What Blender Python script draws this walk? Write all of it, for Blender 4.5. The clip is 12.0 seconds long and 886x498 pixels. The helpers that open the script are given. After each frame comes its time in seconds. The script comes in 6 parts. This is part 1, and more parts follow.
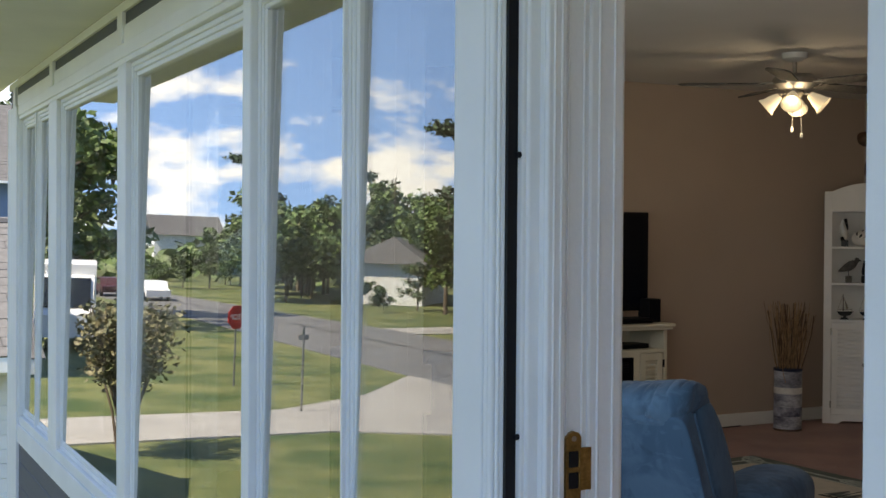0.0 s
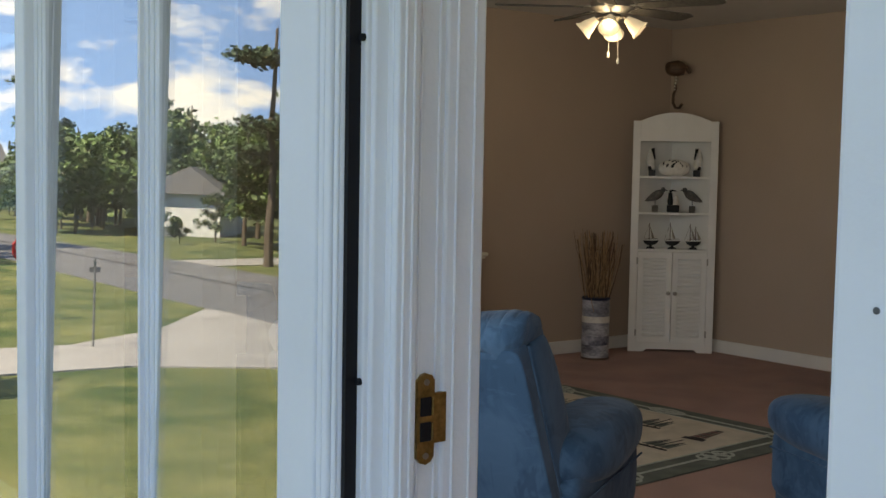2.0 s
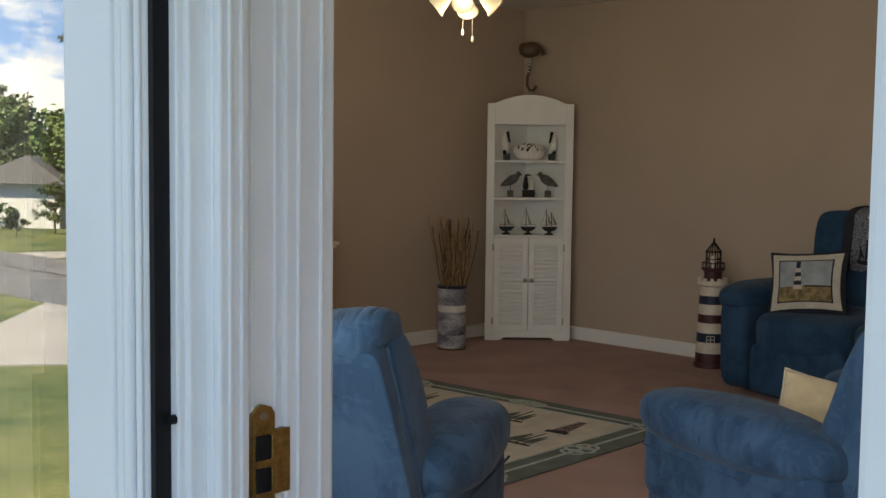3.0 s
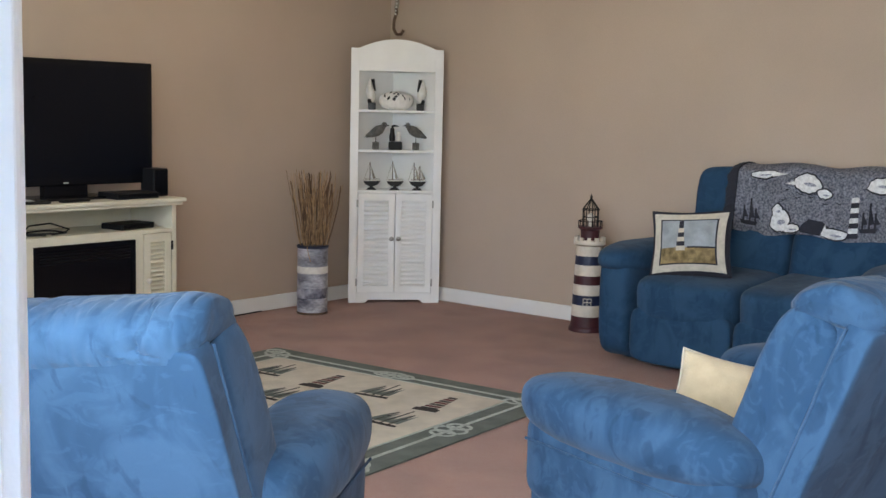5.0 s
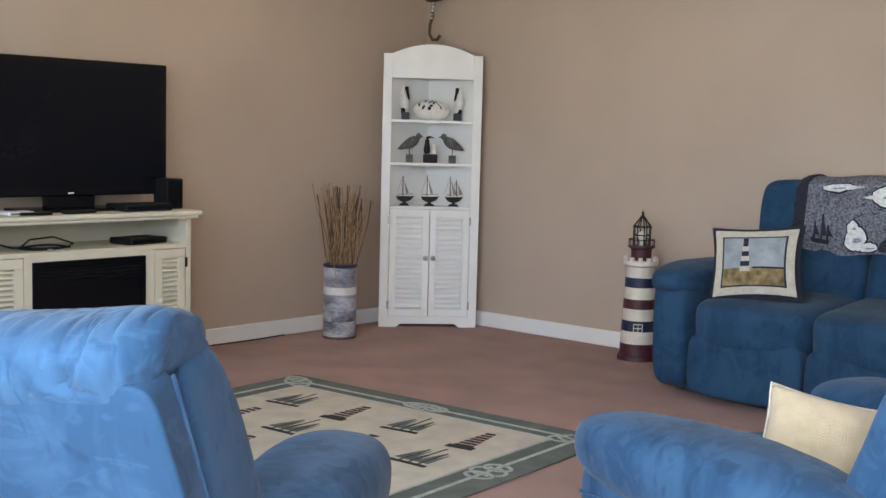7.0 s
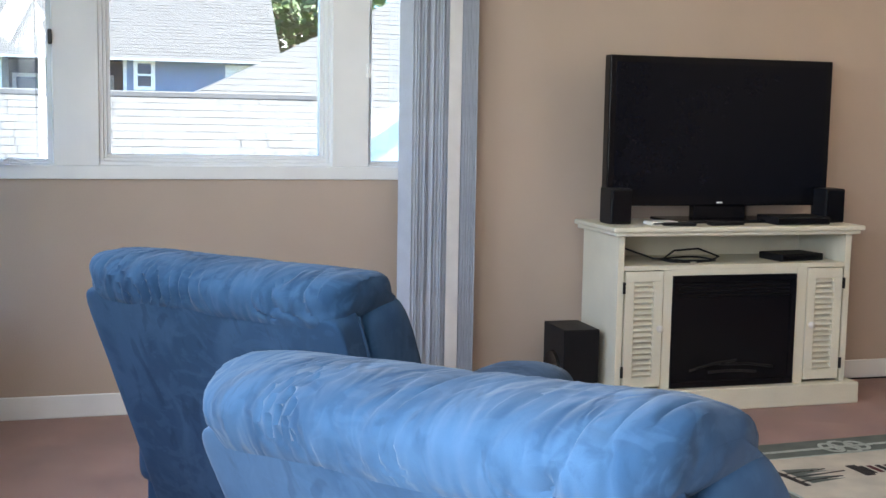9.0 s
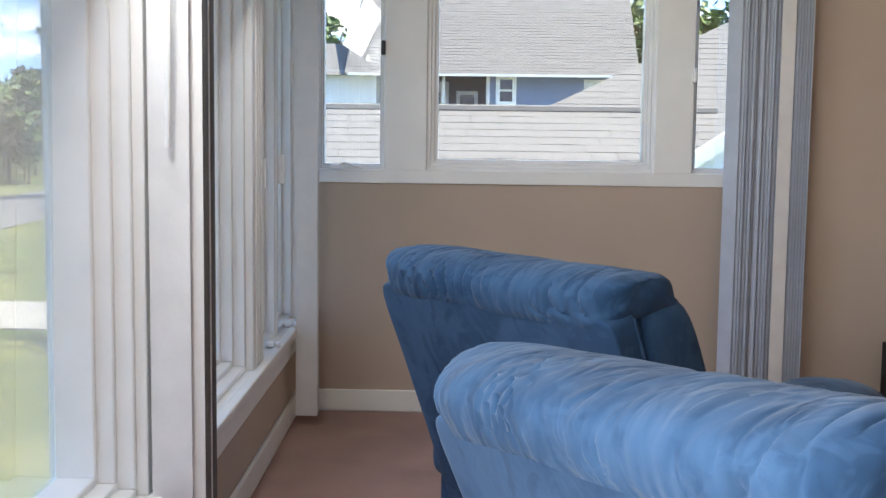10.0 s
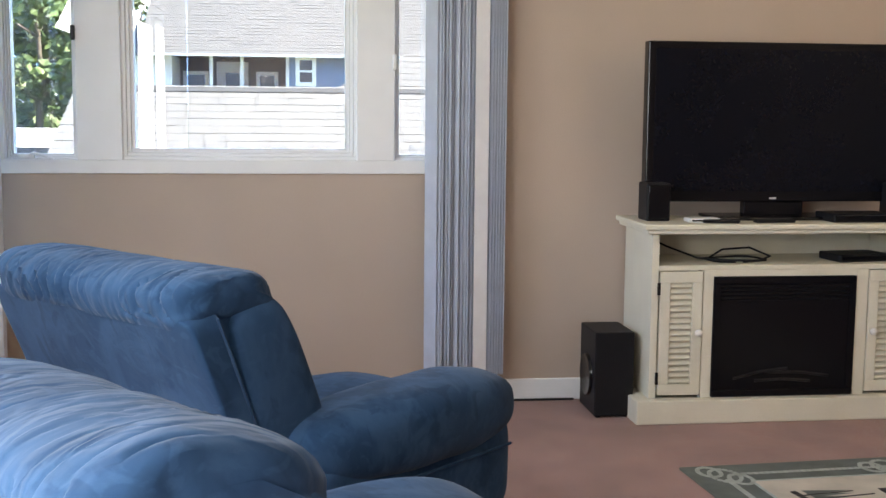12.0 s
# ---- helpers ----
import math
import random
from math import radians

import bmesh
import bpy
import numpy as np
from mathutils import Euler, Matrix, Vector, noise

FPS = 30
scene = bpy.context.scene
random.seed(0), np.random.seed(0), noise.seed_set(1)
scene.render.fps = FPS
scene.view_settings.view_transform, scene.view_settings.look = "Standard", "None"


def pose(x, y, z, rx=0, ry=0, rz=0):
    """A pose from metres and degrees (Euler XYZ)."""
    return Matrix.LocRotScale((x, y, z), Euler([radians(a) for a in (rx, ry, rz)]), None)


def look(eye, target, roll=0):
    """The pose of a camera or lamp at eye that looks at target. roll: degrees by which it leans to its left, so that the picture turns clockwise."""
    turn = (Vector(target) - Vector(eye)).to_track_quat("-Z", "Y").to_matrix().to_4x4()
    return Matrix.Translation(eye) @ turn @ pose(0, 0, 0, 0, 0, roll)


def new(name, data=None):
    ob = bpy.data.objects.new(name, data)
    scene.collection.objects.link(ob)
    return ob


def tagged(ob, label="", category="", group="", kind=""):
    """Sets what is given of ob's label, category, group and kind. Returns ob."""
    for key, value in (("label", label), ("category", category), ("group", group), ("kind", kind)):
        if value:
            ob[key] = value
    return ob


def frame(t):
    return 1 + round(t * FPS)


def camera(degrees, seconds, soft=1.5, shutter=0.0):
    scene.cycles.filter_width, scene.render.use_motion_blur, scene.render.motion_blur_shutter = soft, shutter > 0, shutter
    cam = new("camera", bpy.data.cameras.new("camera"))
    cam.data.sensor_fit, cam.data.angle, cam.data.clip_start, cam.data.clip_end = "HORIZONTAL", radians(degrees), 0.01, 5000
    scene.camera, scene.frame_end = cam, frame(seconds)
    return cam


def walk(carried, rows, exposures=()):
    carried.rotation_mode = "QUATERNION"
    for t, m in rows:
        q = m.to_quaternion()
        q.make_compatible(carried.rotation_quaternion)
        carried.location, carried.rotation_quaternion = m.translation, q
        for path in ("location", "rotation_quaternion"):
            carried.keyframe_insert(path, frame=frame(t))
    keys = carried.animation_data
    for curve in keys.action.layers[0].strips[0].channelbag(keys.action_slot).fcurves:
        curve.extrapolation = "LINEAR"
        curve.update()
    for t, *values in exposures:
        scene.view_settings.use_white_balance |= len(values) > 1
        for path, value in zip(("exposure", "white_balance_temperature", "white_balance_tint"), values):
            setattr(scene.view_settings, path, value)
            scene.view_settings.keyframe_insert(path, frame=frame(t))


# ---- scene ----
cam = camera(41.3, 12.0)
PATH = [
    (0, (6.654, -1.135, 1.395), (4.873, -0.225, 1.368), 0.4),
    (0.5, (6.649, -1.09, 1.387), (4.956, -0.027, 1.324), 0.6),
    (1, (6.597, -1.046, 1.372), (4.935, 0.061, 1.272), 0.9),
    (1.5, (6.49, -1.023, 1.356), (4.854, 0.12, 1.232), 1.0),
    (2, (6.336, -1.011, 1.355), (4.739, 0.186, 1.216), 1.0),
    (2.5, (6.206, -0.924, 1.342), (4.678, 0.358, 1.194), 0.7),
    (3, (6.065, -0.794, 1.337), (4.634, 0.594, 1.18), 0.7),
    (3.5, (5.938, -0.714, 1.348), (4.607, 0.768, 1.169), 0.6),
    (3.7, (5.889, -0.684, 1.325), (4.6, 0.835, 1.143), 0.8),
    (5.3, (5.66, -0.308, 1.333), (4.398, 1.223, 1.087), 1.3),
    (5.5, (5.639, -0.28, 1.337), (4.365, 1.241, 1.088), 1.2),
    (6, (5.568, -0.185, 1.272), (4.271, 1.323, 1.061), 1.3),
    (6.5, (5.436, -0.08, 1.226), (4.168, 1.455, 1.041), 1.3),
    (6.7, (5.396, -0.024, 1.227), (4.129, 1.512, 1.038), 1.4),
    (8.3, (5.094, 0.403, 1.244), (3.321, 1.305, 1.035), 1.6),
    (8.5, (5.063, 0.428, 1.253), (3.254, 1.251, 1.035), 1.5),
    (9, (4.991, 0.496, 1.25), (3.079, 1.042, 1.031), 1.0),
    (9.5, (4.989, 0.598, 1.227), (3.012, 0.818, 1.016), 0.6),
    (10, (4.974, 0.672, 1.215), (2.985, 0.618, 1.012), 0.7),
    (10.5, (4.985, 0.79, 1.213), (3.008, 0.574, 1.0), 0.7),
    (11, (5.002, 0.947, 1.227), (3.026, 0.748, 0.99), 0.3),
    (11.5, (4.949, 1.018, 1.242), (2.964, 1.05, 0.999), 0.4),
    (12, (4.946, 1.153, 1.25), (2.976, 1.405, 1.017), 0.5),
]
EXPOSURES = [(0, 1.9, 8000, 8), (0.5, 2.05, 8500, 8), (1.5, 2.05, 8500, 8), (2.5, 2.15, 8500, 7), (3.2, 2.5, 8700, 7), (3.7, 3.0, 8900, 9), (5.3, 3.95, 6650, 6), (5.9, 4.0, 6600, 6), (9.0, 4.0, 6700, 8), (9.5, 3.75, 6600, 6), (10.0, 3.5, 7200, 12), (10.6, 3.3, 7700, 14), (11.3, 3.55, 7900, 15), (12, 3.95, 7200, 12)]
walk(cam, [(t, look(eye, target, roll)) for t, eye, target, roll in PATH], EXPOSURES)

# ---- world, sun ----
SUN_EL, SUN_AZ = radians(52), radians(8)          # azimuth from +y towards +x
world = bpy.data.worlds.new("world")
scene.world = world
world.use_nodes = True
wn, wl = world.node_tree.nodes, world.node_tree.links
wn.clear()
sky = wn.new("ShaderNodeTexSky")
sky.sky_type, sky.sun_disc, sky.sun_elevation, sky.sun_rotation = "NISHITA", False, SUN_EL, SUN_AZ
sky.air_density, sky.dust_density, sky.ozone_density = 0.7, 0.05, 4.5
wtc = wn.new("ShaderNodeTexCoord")
wmap = wn.new("ShaderNodeMapping")
wmap.inputs["Scale"].default_value = (1.0, 1.0, 2.4)
wmap.inputs["Location"].default_value = (2.3, 0.6, 0.15)
cloud = wn.new("ShaderNodeTexNoise")
cloud.inputs["Scale"].default_value, cloud.inputs["Detail"].default_value, cloud.inputs["Roughness"].default_value = 7.5, 10, 0.56
cramp = wn.new("ShaderNodeValToRGB")
cramp.color_ramp.elements[0].position, cramp.color_ramp.elements[1].position = 0.545, 0.64
cmix = wn.new("ShaderNodeMixRGB")
cmix.inputs["Color2"].default_value = (3.7, 3.8, 4.0, 1)
wbg, wout = wn.new("ShaderNodeBackground"), wn.new("ShaderNodeOutputWorld")
wbg.inputs["Strength"].default_value = 0.15
wl.new(wtc.outputs["Generated"], wmap.inputs["Vector"])
wl.new(wmap.outputs["Vector"], cloud.inputs["Vector"])
wsep, wlow, wadd = wn.new("ShaderNodeSeparateXYZ"), wn.new("ShaderNodeMapRange"), wn.new("ShaderNodeMath")
wlow.inputs["From Min"].default_value, wlow.inputs["From Max"].default_value = 0.15, 0.24          # cumulus bank low in the sky, open blue above
wlow.inputs["To Min"].default_value, wlow.inputs["To Max"].default_value = 0.03, -0.09
wadd.operation = "ADD"
wl.new(wtc.outputs["Generated"], wsep.inputs["Vector"])
wl.new(wsep.outputs["Z"], wlow.inputs["Value"])
wl.new(cloud.outputs["Fac"], wadd.inputs[0])
wl.new(wlow.outputs["Result"], wadd.inputs[1])
wl.new(wadd.outputs["Value"], cramp.inputs["Fac"])
wl.new(cramp.outputs["Color"], cmix.inputs["Fac"])
wcomb, wup = wn.new("ShaderNodeCombineXYZ"), wn.new("ShaderNodeMath")          # clear dry air: the deep blue reaches far down
wup.operation, wup.inputs[1].default_value, wup.inputs[2].default_value = "MULTIPLY_ADD", 0.75, 0.27
wl.new(wsep.outputs["Z"], wup.inputs[0])
wl.new(wsep.outputs["X"], wcomb.inputs["X"])
wl.new(wsep.outputs["Y"], wcomb.inputs["Y"])
wl.new(wup.outputs["Value"], wcomb.inputs["Z"])
wl.new(wcomb.outputs["Vector"], sky.inputs["Vector"])
wl.new(sky.outputs["Color"], cmix.inputs["Color1"])
wl.new(cmix.outputs["Color"], wbg.inputs["Color"])
wl.new(wbg.outputs["Background"], wout.inputs["Surface"])

sun = new("sun", bpy.data.lights.new("sun", "SUN"))
sun.data.energy, sun.data.angle, sun.data.color = 3.2, radians(0.6), (1.0, 0.95, 0.87)
sun_from = Vector((math.sin(SUN_AZ) * math.cos(SUN_EL), math.cos(SUN_AZ) * math.cos(SUN_EL), math.sin(SUN_EL)))
sun.matrix_world = look(sun_from * 60, (0, 0, 0))


def opening_light(name, x, width, z0, z1, power, drop=0.0):
    """Sky light entering through an opening of the front wall, drop metres downwards over two metres of floor."""
    lamp = new(name, bpy.data.lights.new(name, "AREA"))
    lamp.data.shape, lamp.data.size, lamp.data.size_y = "RECTANGLE", width, z1 - z0
    lamp.data.energy, lamp.data.color = power, (0.88, 0.94, 1.0)
    lamp.matrix_world = look((x, 0.02, (z0 + z1) / 2), (x, 2.0, (z0 + z1) / 2 - drop))


opening_light("window_sky_light", 4.42, 0.90, 0.45, 1.90, 5.0)
opening_light("door_sky_light", 5.45, 0.60, 0.10, 1.95, 5.2)
opening_light("window_sky_light", 3.12, 1.10, 1.64, 1.93, 2.0, 1.0)
opening_light("window_sky_light", 1.74, 1.04, 1.64, 1.93, 1.1, 1.0)

# ---- materials ----
def mat(name, colour, rough=0.6, var=0.12, scale=6.0, bump=0.1, bscale=80.0, metal=0.0, sheen=0.0, spec=0.5, alt=None, stretch=(1, 1, 1), obj_random=0.0):
    m = bpy.data.materials.new(name)
    m.use_nodes = True
    n, l = m.node_tree.nodes, m.node_tree.links
    b = n["Principled BSDF"]
    tc, mp = n.new("ShaderNodeTexCoord"), n.new("ShaderNodeMapping")
    mp.inputs["Scale"].default_value = stretch
    l.new(tc.outputs["Object"], mp.inputs["Vector"])
    big, fine = n.new("ShaderNodeTexNoise"), n.new("ShaderNodeTexNoise")
    big.inputs["Scale"].default_value, big.inputs["Detail"].default_value = scale, 5
    fine.inputs["Scale"].default_value, fine.inputs["Detail"].default_value = bscale, 3
    for t in (big, fine):
        l.new(mp.outputs["Vector"], t.inputs["Vector"])
    ramp = n.new("ShaderNodeValToRGB")
    ramp.color_ramp.elements[0].position, ramp.color_ramp.elements[1].position = 0.34, 0.66
    c = Vector(colour)
    lo, hi = c * (1 - var), (Vector(alt) if alt else c * (1 + var))
    ramp.color_ramp.elements[0].color, ramp.color_ramp.elements[1].color = (*lo, 1), (*hi, 1)
    l.new(big.outputs["Fac"], ramp.inputs["Fac"])
    mul = n.new("ShaderNodeMixRGB")
    mul.blend_type = "OVERLAY"
    mul.inputs["Fac"].default_value = min(0.5, var * 1.6)
    l.new(ramp.outputs["Color"], mul.inputs["Color1"])
    l.new(fine.outputs["Fac"], mul.inputs["Color2"])
    last = mul.outputs["Color"]
    if obj_random:
        info, hsv, mr = n.new("ShaderNodeObjectInfo"), n.new("ShaderNodeHueSaturation"), n.new("ShaderNodeMapRange")
        mr.inputs["To Min"].default_value, mr.inputs["To Max"].default_value = 1 - obj_random, 1 + obj_random
        l.new(info.outputs["Random"], mr.inputs["Value"])
        l.new(mr.outputs["Result"], hsv.inputs["Value"])
        l.new(last, hsv.inputs["Color"])
        last = hsv.outputs["Color"]
    l.new(last, b.inputs["Base Color"])
    b.inputs["Roughness"].default_value, b.inputs["Metallic"].default_value = rough, metal
    b.inputs["Specular IOR Level"].default_value = spec
    if sheen:
        b.inputs["Sheen Weight"].default_value, b.inputs["Sheen Roughness"].default_value = sheen, 0.45
    if bump:
        bp = n.new("ShaderNodeBump")
        bp.inputs["Strength"].default_value, bp.inputs["Distance"].default_value = bump, 0.01
        l.new(fine.outputs["Fac"], bp.inputs["Height"])
        l.new(bp.outputs["Normal"], b.inputs["Normal"])
    return m


def suede(name, dark, mid, light, gathered=False):
    """Brushed nap: broad swept patches with fairly crisp borders, finer finger marks and a fine pile."""
    m = bpy.data.materials.new(name)
    m.use_nodes = True
    n, l = m.node_tree.nodes, m.node_tree.links
    b = n["Principled BSDF"]
    tc = n.new("ShaderNodeTexCoord")

    def noise_at(scale, detail, warp, stretch=(1, 1, 1)):
        mp, t = n.new("ShaderNodeMapping"), n.new("ShaderNodeTexNoise")
        mp.inputs["Scale"].default_value = stretch
        t.inputs["Scale"].default_value, t.inputs["Detail"].default_value, t.inputs["Distortion"].default_value = scale, detail, warp
        l.new(tc.outputs["Object"], mp.inputs["Vector"])
        l.new(mp.outputs["Vector"], t.inputs["Vector"])
        return t.outputs["Fac"]

    def ramped(src, a, c):
        r = n.new("ShaderNodeMapRange")
        r.interpolation_type = "SMOOTHSTEP"
        r.inputs["From Min"].default_value, r.inputs["From Max"].default_value = a, c
        l.new(src, r.inputs["Value"])
        return r.outputs["Result"]

    def blend(c1, c2, fac, amount=1.0):
        x, k = n.new("ShaderNodeMixRGB"), n.new("ShaderNodeMath")
        k.operation, k.inputs[1].default_value = "MULTIPLY", amount
        l.new(fac, k.inputs[0])
        l.new(k.outputs["Value"], x.inputs["Fac"])
        for slot, c in (("Color1", c1), ("Color2", c2)):
            if isinstance(c, tuple):
                x.inputs[slot].default_value = (*c, 1)
            else:
                l.new(c, x.inputs[slot])
        return x.outputs["Color"]

    patch = ramped(noise_at(5.5, 4, 0.9, (1, 1, 0.7)), 0.42, 0.58)
    marks = ramped(noise_at(19, 5, 1.6, (0.6, 1, 1)), 0.52, 0.62)
    deep = ramped(noise_at(13, 5, 1.2, (1.4, 1, 0.5)), 0.56, 0.66)
    c = blend(mid, light, patch, 0.8)
    c = blend(c, light, marks, 0.4)
    c = blend(c, dark, deep, 0.45)
    pile = noise_at(900, 2, 0)
    c = blend(c, dark, ramped(pile, 0.35, 0.75), 0.12)
    l.new(c, b.inputs["Base Color"])
    b.inputs["Roughness"].default_value, b.inputs["Specular IOR Level"].default_value = 0.92, 0.1
    b.inputs["Sheen Weight"].default_value, b.inputs["Sheen Roughness"].default_value = 0.08, 0.45
    bp = n.new("ShaderNodeBump")
    bp.inputs["Strength"].default_value, bp.inputs["Distance"].default_value = 0.25, 0.02
    l.new(noise_at(9, 3, 0.6), bp.inputs["Height"])
    last = bp.outputs["Normal"]
    if gathered:                                                      # creases pulled in by the stitching, across the roll
        for scale, warp, stretch, depth in ((2.6, 0.6, (3.6, 1.5, 1.8), 0.0070), (5.0, 0.8, (3.4, 1.6, 1.3), 0.0022)):
            off, fold, cb_ = n.new("ShaderNodeMath"), n.new("ShaderNodeMath"), n.new("ShaderNodeBump")
            off.operation, off.inputs[1].default_value = "SUBTRACT", 0.5
            fold.operation = "ABSOLUTE"
            l.new(noise_at(scale, 1.5, warp, stretch), off.inputs[0])
            l.new(off.outputs["Value"], fold.inputs[0])
            cb_.inputs["Strength"].default_value, cb_.inputs["Distance"].default_value = 0.6, depth
            l.new(ramped(fold.outputs["Value"], 0.0, 0.13), cb_.inputs["Height"])
            l.new(last, cb_.inputs["Normal"])
            last = cb_.outputs["Normal"]
    l.new(last, b.inputs["Normal"])
    return m


def glow(name, colour, strength):
    m = bpy.data.materials.new(name)
    m.use_nodes = True
    b = m.node_tree.nodes["Principled BSDF"]
    b.inputs["Base Color"].default_value = (*colour, 1)
    b.inputs["Emission Color"].default_value, b.inputs["Emission Strength"].default_value = (*colour, 1), strength
    return m


def pane_glass(name, r0=0.13, power=2.1, tint=(0.80, 0.83, 0.81)):
    """Clear glass: gloss that grows towards grazing angles over a clear pane."""
    m = bpy.data.materials.new(name)
    m.use_nodes = True
    n, l = m.node_tree.nodes, m.node_tree.links
    n.clear()
    out, mix, lw = n.new("ShaderNodeOutputMaterial"), n.new("ShaderNodeMixShader"), n.new("ShaderNodeLayerWeight")
    tr, gl = n.new("ShaderNodeBsdfTransparent"), n.new("ShaderNodeBsdfGlossy")
    pw, mr = n.new("ShaderNodeMath"), n.new("ShaderNodeMapRange")
    lw.inputs["Blend"].default_value = 0.5
    pw.operation, pw.inputs[1].default_value = "POWER", power
    mr.inputs["To Min"].default_value, mr.inputs["To Max"].default_value = r0, 1.0
    tr.inputs["Color"].default_value = (*tint, 1)
    gl.inputs["Roughness"].default_value = 0.0
    l.new(lw.outputs["Facing"], pw.inputs[0])
    l.new(pw.outputs["Value"], mr.inputs["Value"])
    l.new(mr.outputs["Result"], mix.inputs["Fac"])
    l.new(tr.outputs["BSDF"], mix.inputs[1])
    l.new(gl.outputs["BSDF"], mix.inputs[2])
    l.new(mix.outputs["Shader"], out.inputs["Surface"])
    return m


WALL = mat("wall_paint_tan", (0.47, 0.375, 0.305), 0.75, 0.04, 1.5, 0.12, 220)
CEIL = mat("ceiling_white", (0.72, 0.71, 0.69), 0.85, 0.03, 2, 0.4, 120)
CARPET = mat("carpet_brown", (0.41, 0.215, 0.18), 0.95, 0.16, 3.0, 0.9, 420, sheen=0.3)
WHITE = mat("white_paint", (0.80, 0.80, 0.79), 0.38, 0.03, 5, 0.03, 160)
TRIM = mat("exterior_white_trim", (0.84, 0.84, 0.84), 0.45, 0.03, 4, 0.05, 120)
VINYL = mat("vinyl_window_white", (0.82, 0.825, 0.83), 0.35, 0.03, 6, 0.02, 150)
SIDING = mat("siding_slate_blue", (0.085, 0.095, 0.125), 0.6, 0.08, 4, 0.15, 140, stretch=(0.3, 1, 1))
SIDING_WHITE = mat("siding_white", (0.70, 0.71, 0.72), 0.6, 0.05, 3, 0.1, 90)
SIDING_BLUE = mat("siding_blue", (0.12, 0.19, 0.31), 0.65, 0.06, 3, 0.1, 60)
# siding under porch roofs, the shade there put into a darker colour
SIDING_SHADED = mat("siding_shaded_grey_blue", (0.08, 0.10, 0.135), 0.7, 0.06, 3, 0.1, 60)
SOFFIT = mat("soffit_cream", (0.74, 0.72, 0.66), 0.6, 0.04, 3, 0.05, 80)
BLACK = mat("black_rubber", (0.008, 0.008, 0.010), 0.5, 0.1, 20, 0.05, 200, spec=0.25)
BLACK_GLOSS = mat("black_gloss_plastic", (0.004, 0.004, 0.006), 0.2, 0.1, 20, 0.0, 200, spec=0.25)
SCREEN = mat("tv_screen", (0.003, 0.004, 0.008), 0.2, 0.05, 4, 0.0, 100, spec=0.18)
BRASS = mat("aged_brass", (0.36, 0.25, 0.10), 0.38, 0.25, 40, 0.15, 160, metal=1.0)
NICKEL = mat("brushed_nickel", (0.42, 0.41, 0.39), 0.35, 0.1, 40, 0.05, 200, metal=1.0)
IRON = mat("dark_metal", (0.03, 0.03, 0.032), 0.4, 0.2, 30, 0.1, 200, metal=0.8)
SUEDE = suede("blue_microsuede", (0.008, 0.025, 0.060), (0.016, 0.044, 0.095), (0.030, 0.071, 0.140))
SUEDE_TOP = suede("gathered_blue_microsuede", (0.008, 0.025, 0.060), (0.016, 0.044, 0.095), (0.030, 0.071, 0.140), True)
SUEDE_DARK = suede("navy_microsuede", (0.013, 0.040, 0.084), (0.020, 0.056, 0.112), (0.030, 0.078, 0.148))
CREAM_WOOD = mat("cream_painted_wood", (0.70, 0.66, 0.54), 0.5, 0.05, 5, 0.06, 120)
CAB_WHITE = mat("cabinet_white_paint", (0.82, 0.82, 0.81), 0.45, 0.03, 6, 0.05, 120)
BROWN_WOOD = mat("dark_wood", (0.10, 0.055, 0.03), 0.5, 0.3, 12, 0.2, 90, stretch=(1, 1, 6))
GREY_WOOD = mat("weathered_grey_wood", (0.11, 0.105, 0.10), 0.8, 0.35, 40, 0.3, 160)
SHELL_WHITE = mat("ceramic_white", (0.72, 0.70, 0.66), 0.4, 0.08, 30, 0.05, 100)
SAIL = mat("sail_canvas", (0.30, 0.27, 0.22), 0.8, 0.2, 40, 0.1, 160)
STICK_TAN = mat("dried_reed_tan", (0.34, 0.22, 0.12), 0.8, 0.3, 30, 0.3, 120, obj_random=0.3)
STICK_DARK = mat("dried_reed_dark", (0.12, 0.07, 0.04), 0.8, 0.3, 30, 0.3, 120, obj_random=0.3)
BLIND = mat("blind_vane_grey", (0.47, 0.50, 0.57), 0.5, 0.06, 10, 0.05, 150)
# white vane again, with the shade inside the bunched stack put into its colour
BLIND_SHADED = mat("blind_vane_shadow_grey", (0.13, 0.125, 0.125), 0.5, 0.06, 10, 0.05, 150)
BLIND_W = mat("blind_vane_white", (0.74, 0.74, 0.75), 0.5, 0.04, 10, 0.05, 150)
NAVY = mat("navy_paint", (0.012, 0.02, 0.055), 0.5, 0.15, 20, 0.1, 140)
MAROON = mat("maroon_paint", (0.055, 0.012, 0.018), 0.5, 0.15, 20, 0.1, 140)
OFFWHITE = mat("aged_white_paint", (0.66, 0.60, 0.52), 0.6, 0.1, 14, 0.15, 120)
RUG_GREEN = mat("rug_border_sage", (0.155, 0.175, 0.160), 0.95, 0.15, 10, 0.8, 500)
RUG_CREAM = mat("rug_field_cream", (0.70, 0.63, 0.54), 0.95, 0.1, 8, 0.8, 500)
RUG_LIGHT = mat("rug_rope_grey", (0.52, 0.56, 0.52), 0.95, 0.15, 30, 0.8, 500)
RUG_DARK = mat("rug_motif_black", (0.035, 0.028, 0.028), 0.95, 0.2, 30, 0.8, 500)
RUG_RED = mat("rug_motif_maroon", (0.12, 0.03, 0.035), 0.95, 0.2, 30, 0.8, 500)
PILLOW_Y = mat("cushion_pale_yellow", (0.46, 0.37, 0.25), 0.9, 0.08, 14, 0.5, 260, sheen=0.2)
PILLOW_N = mat("cushion_navy_piping", (0.02, 0.022, 0.035), 0.9, 0.15, 20, 0.3, 260)
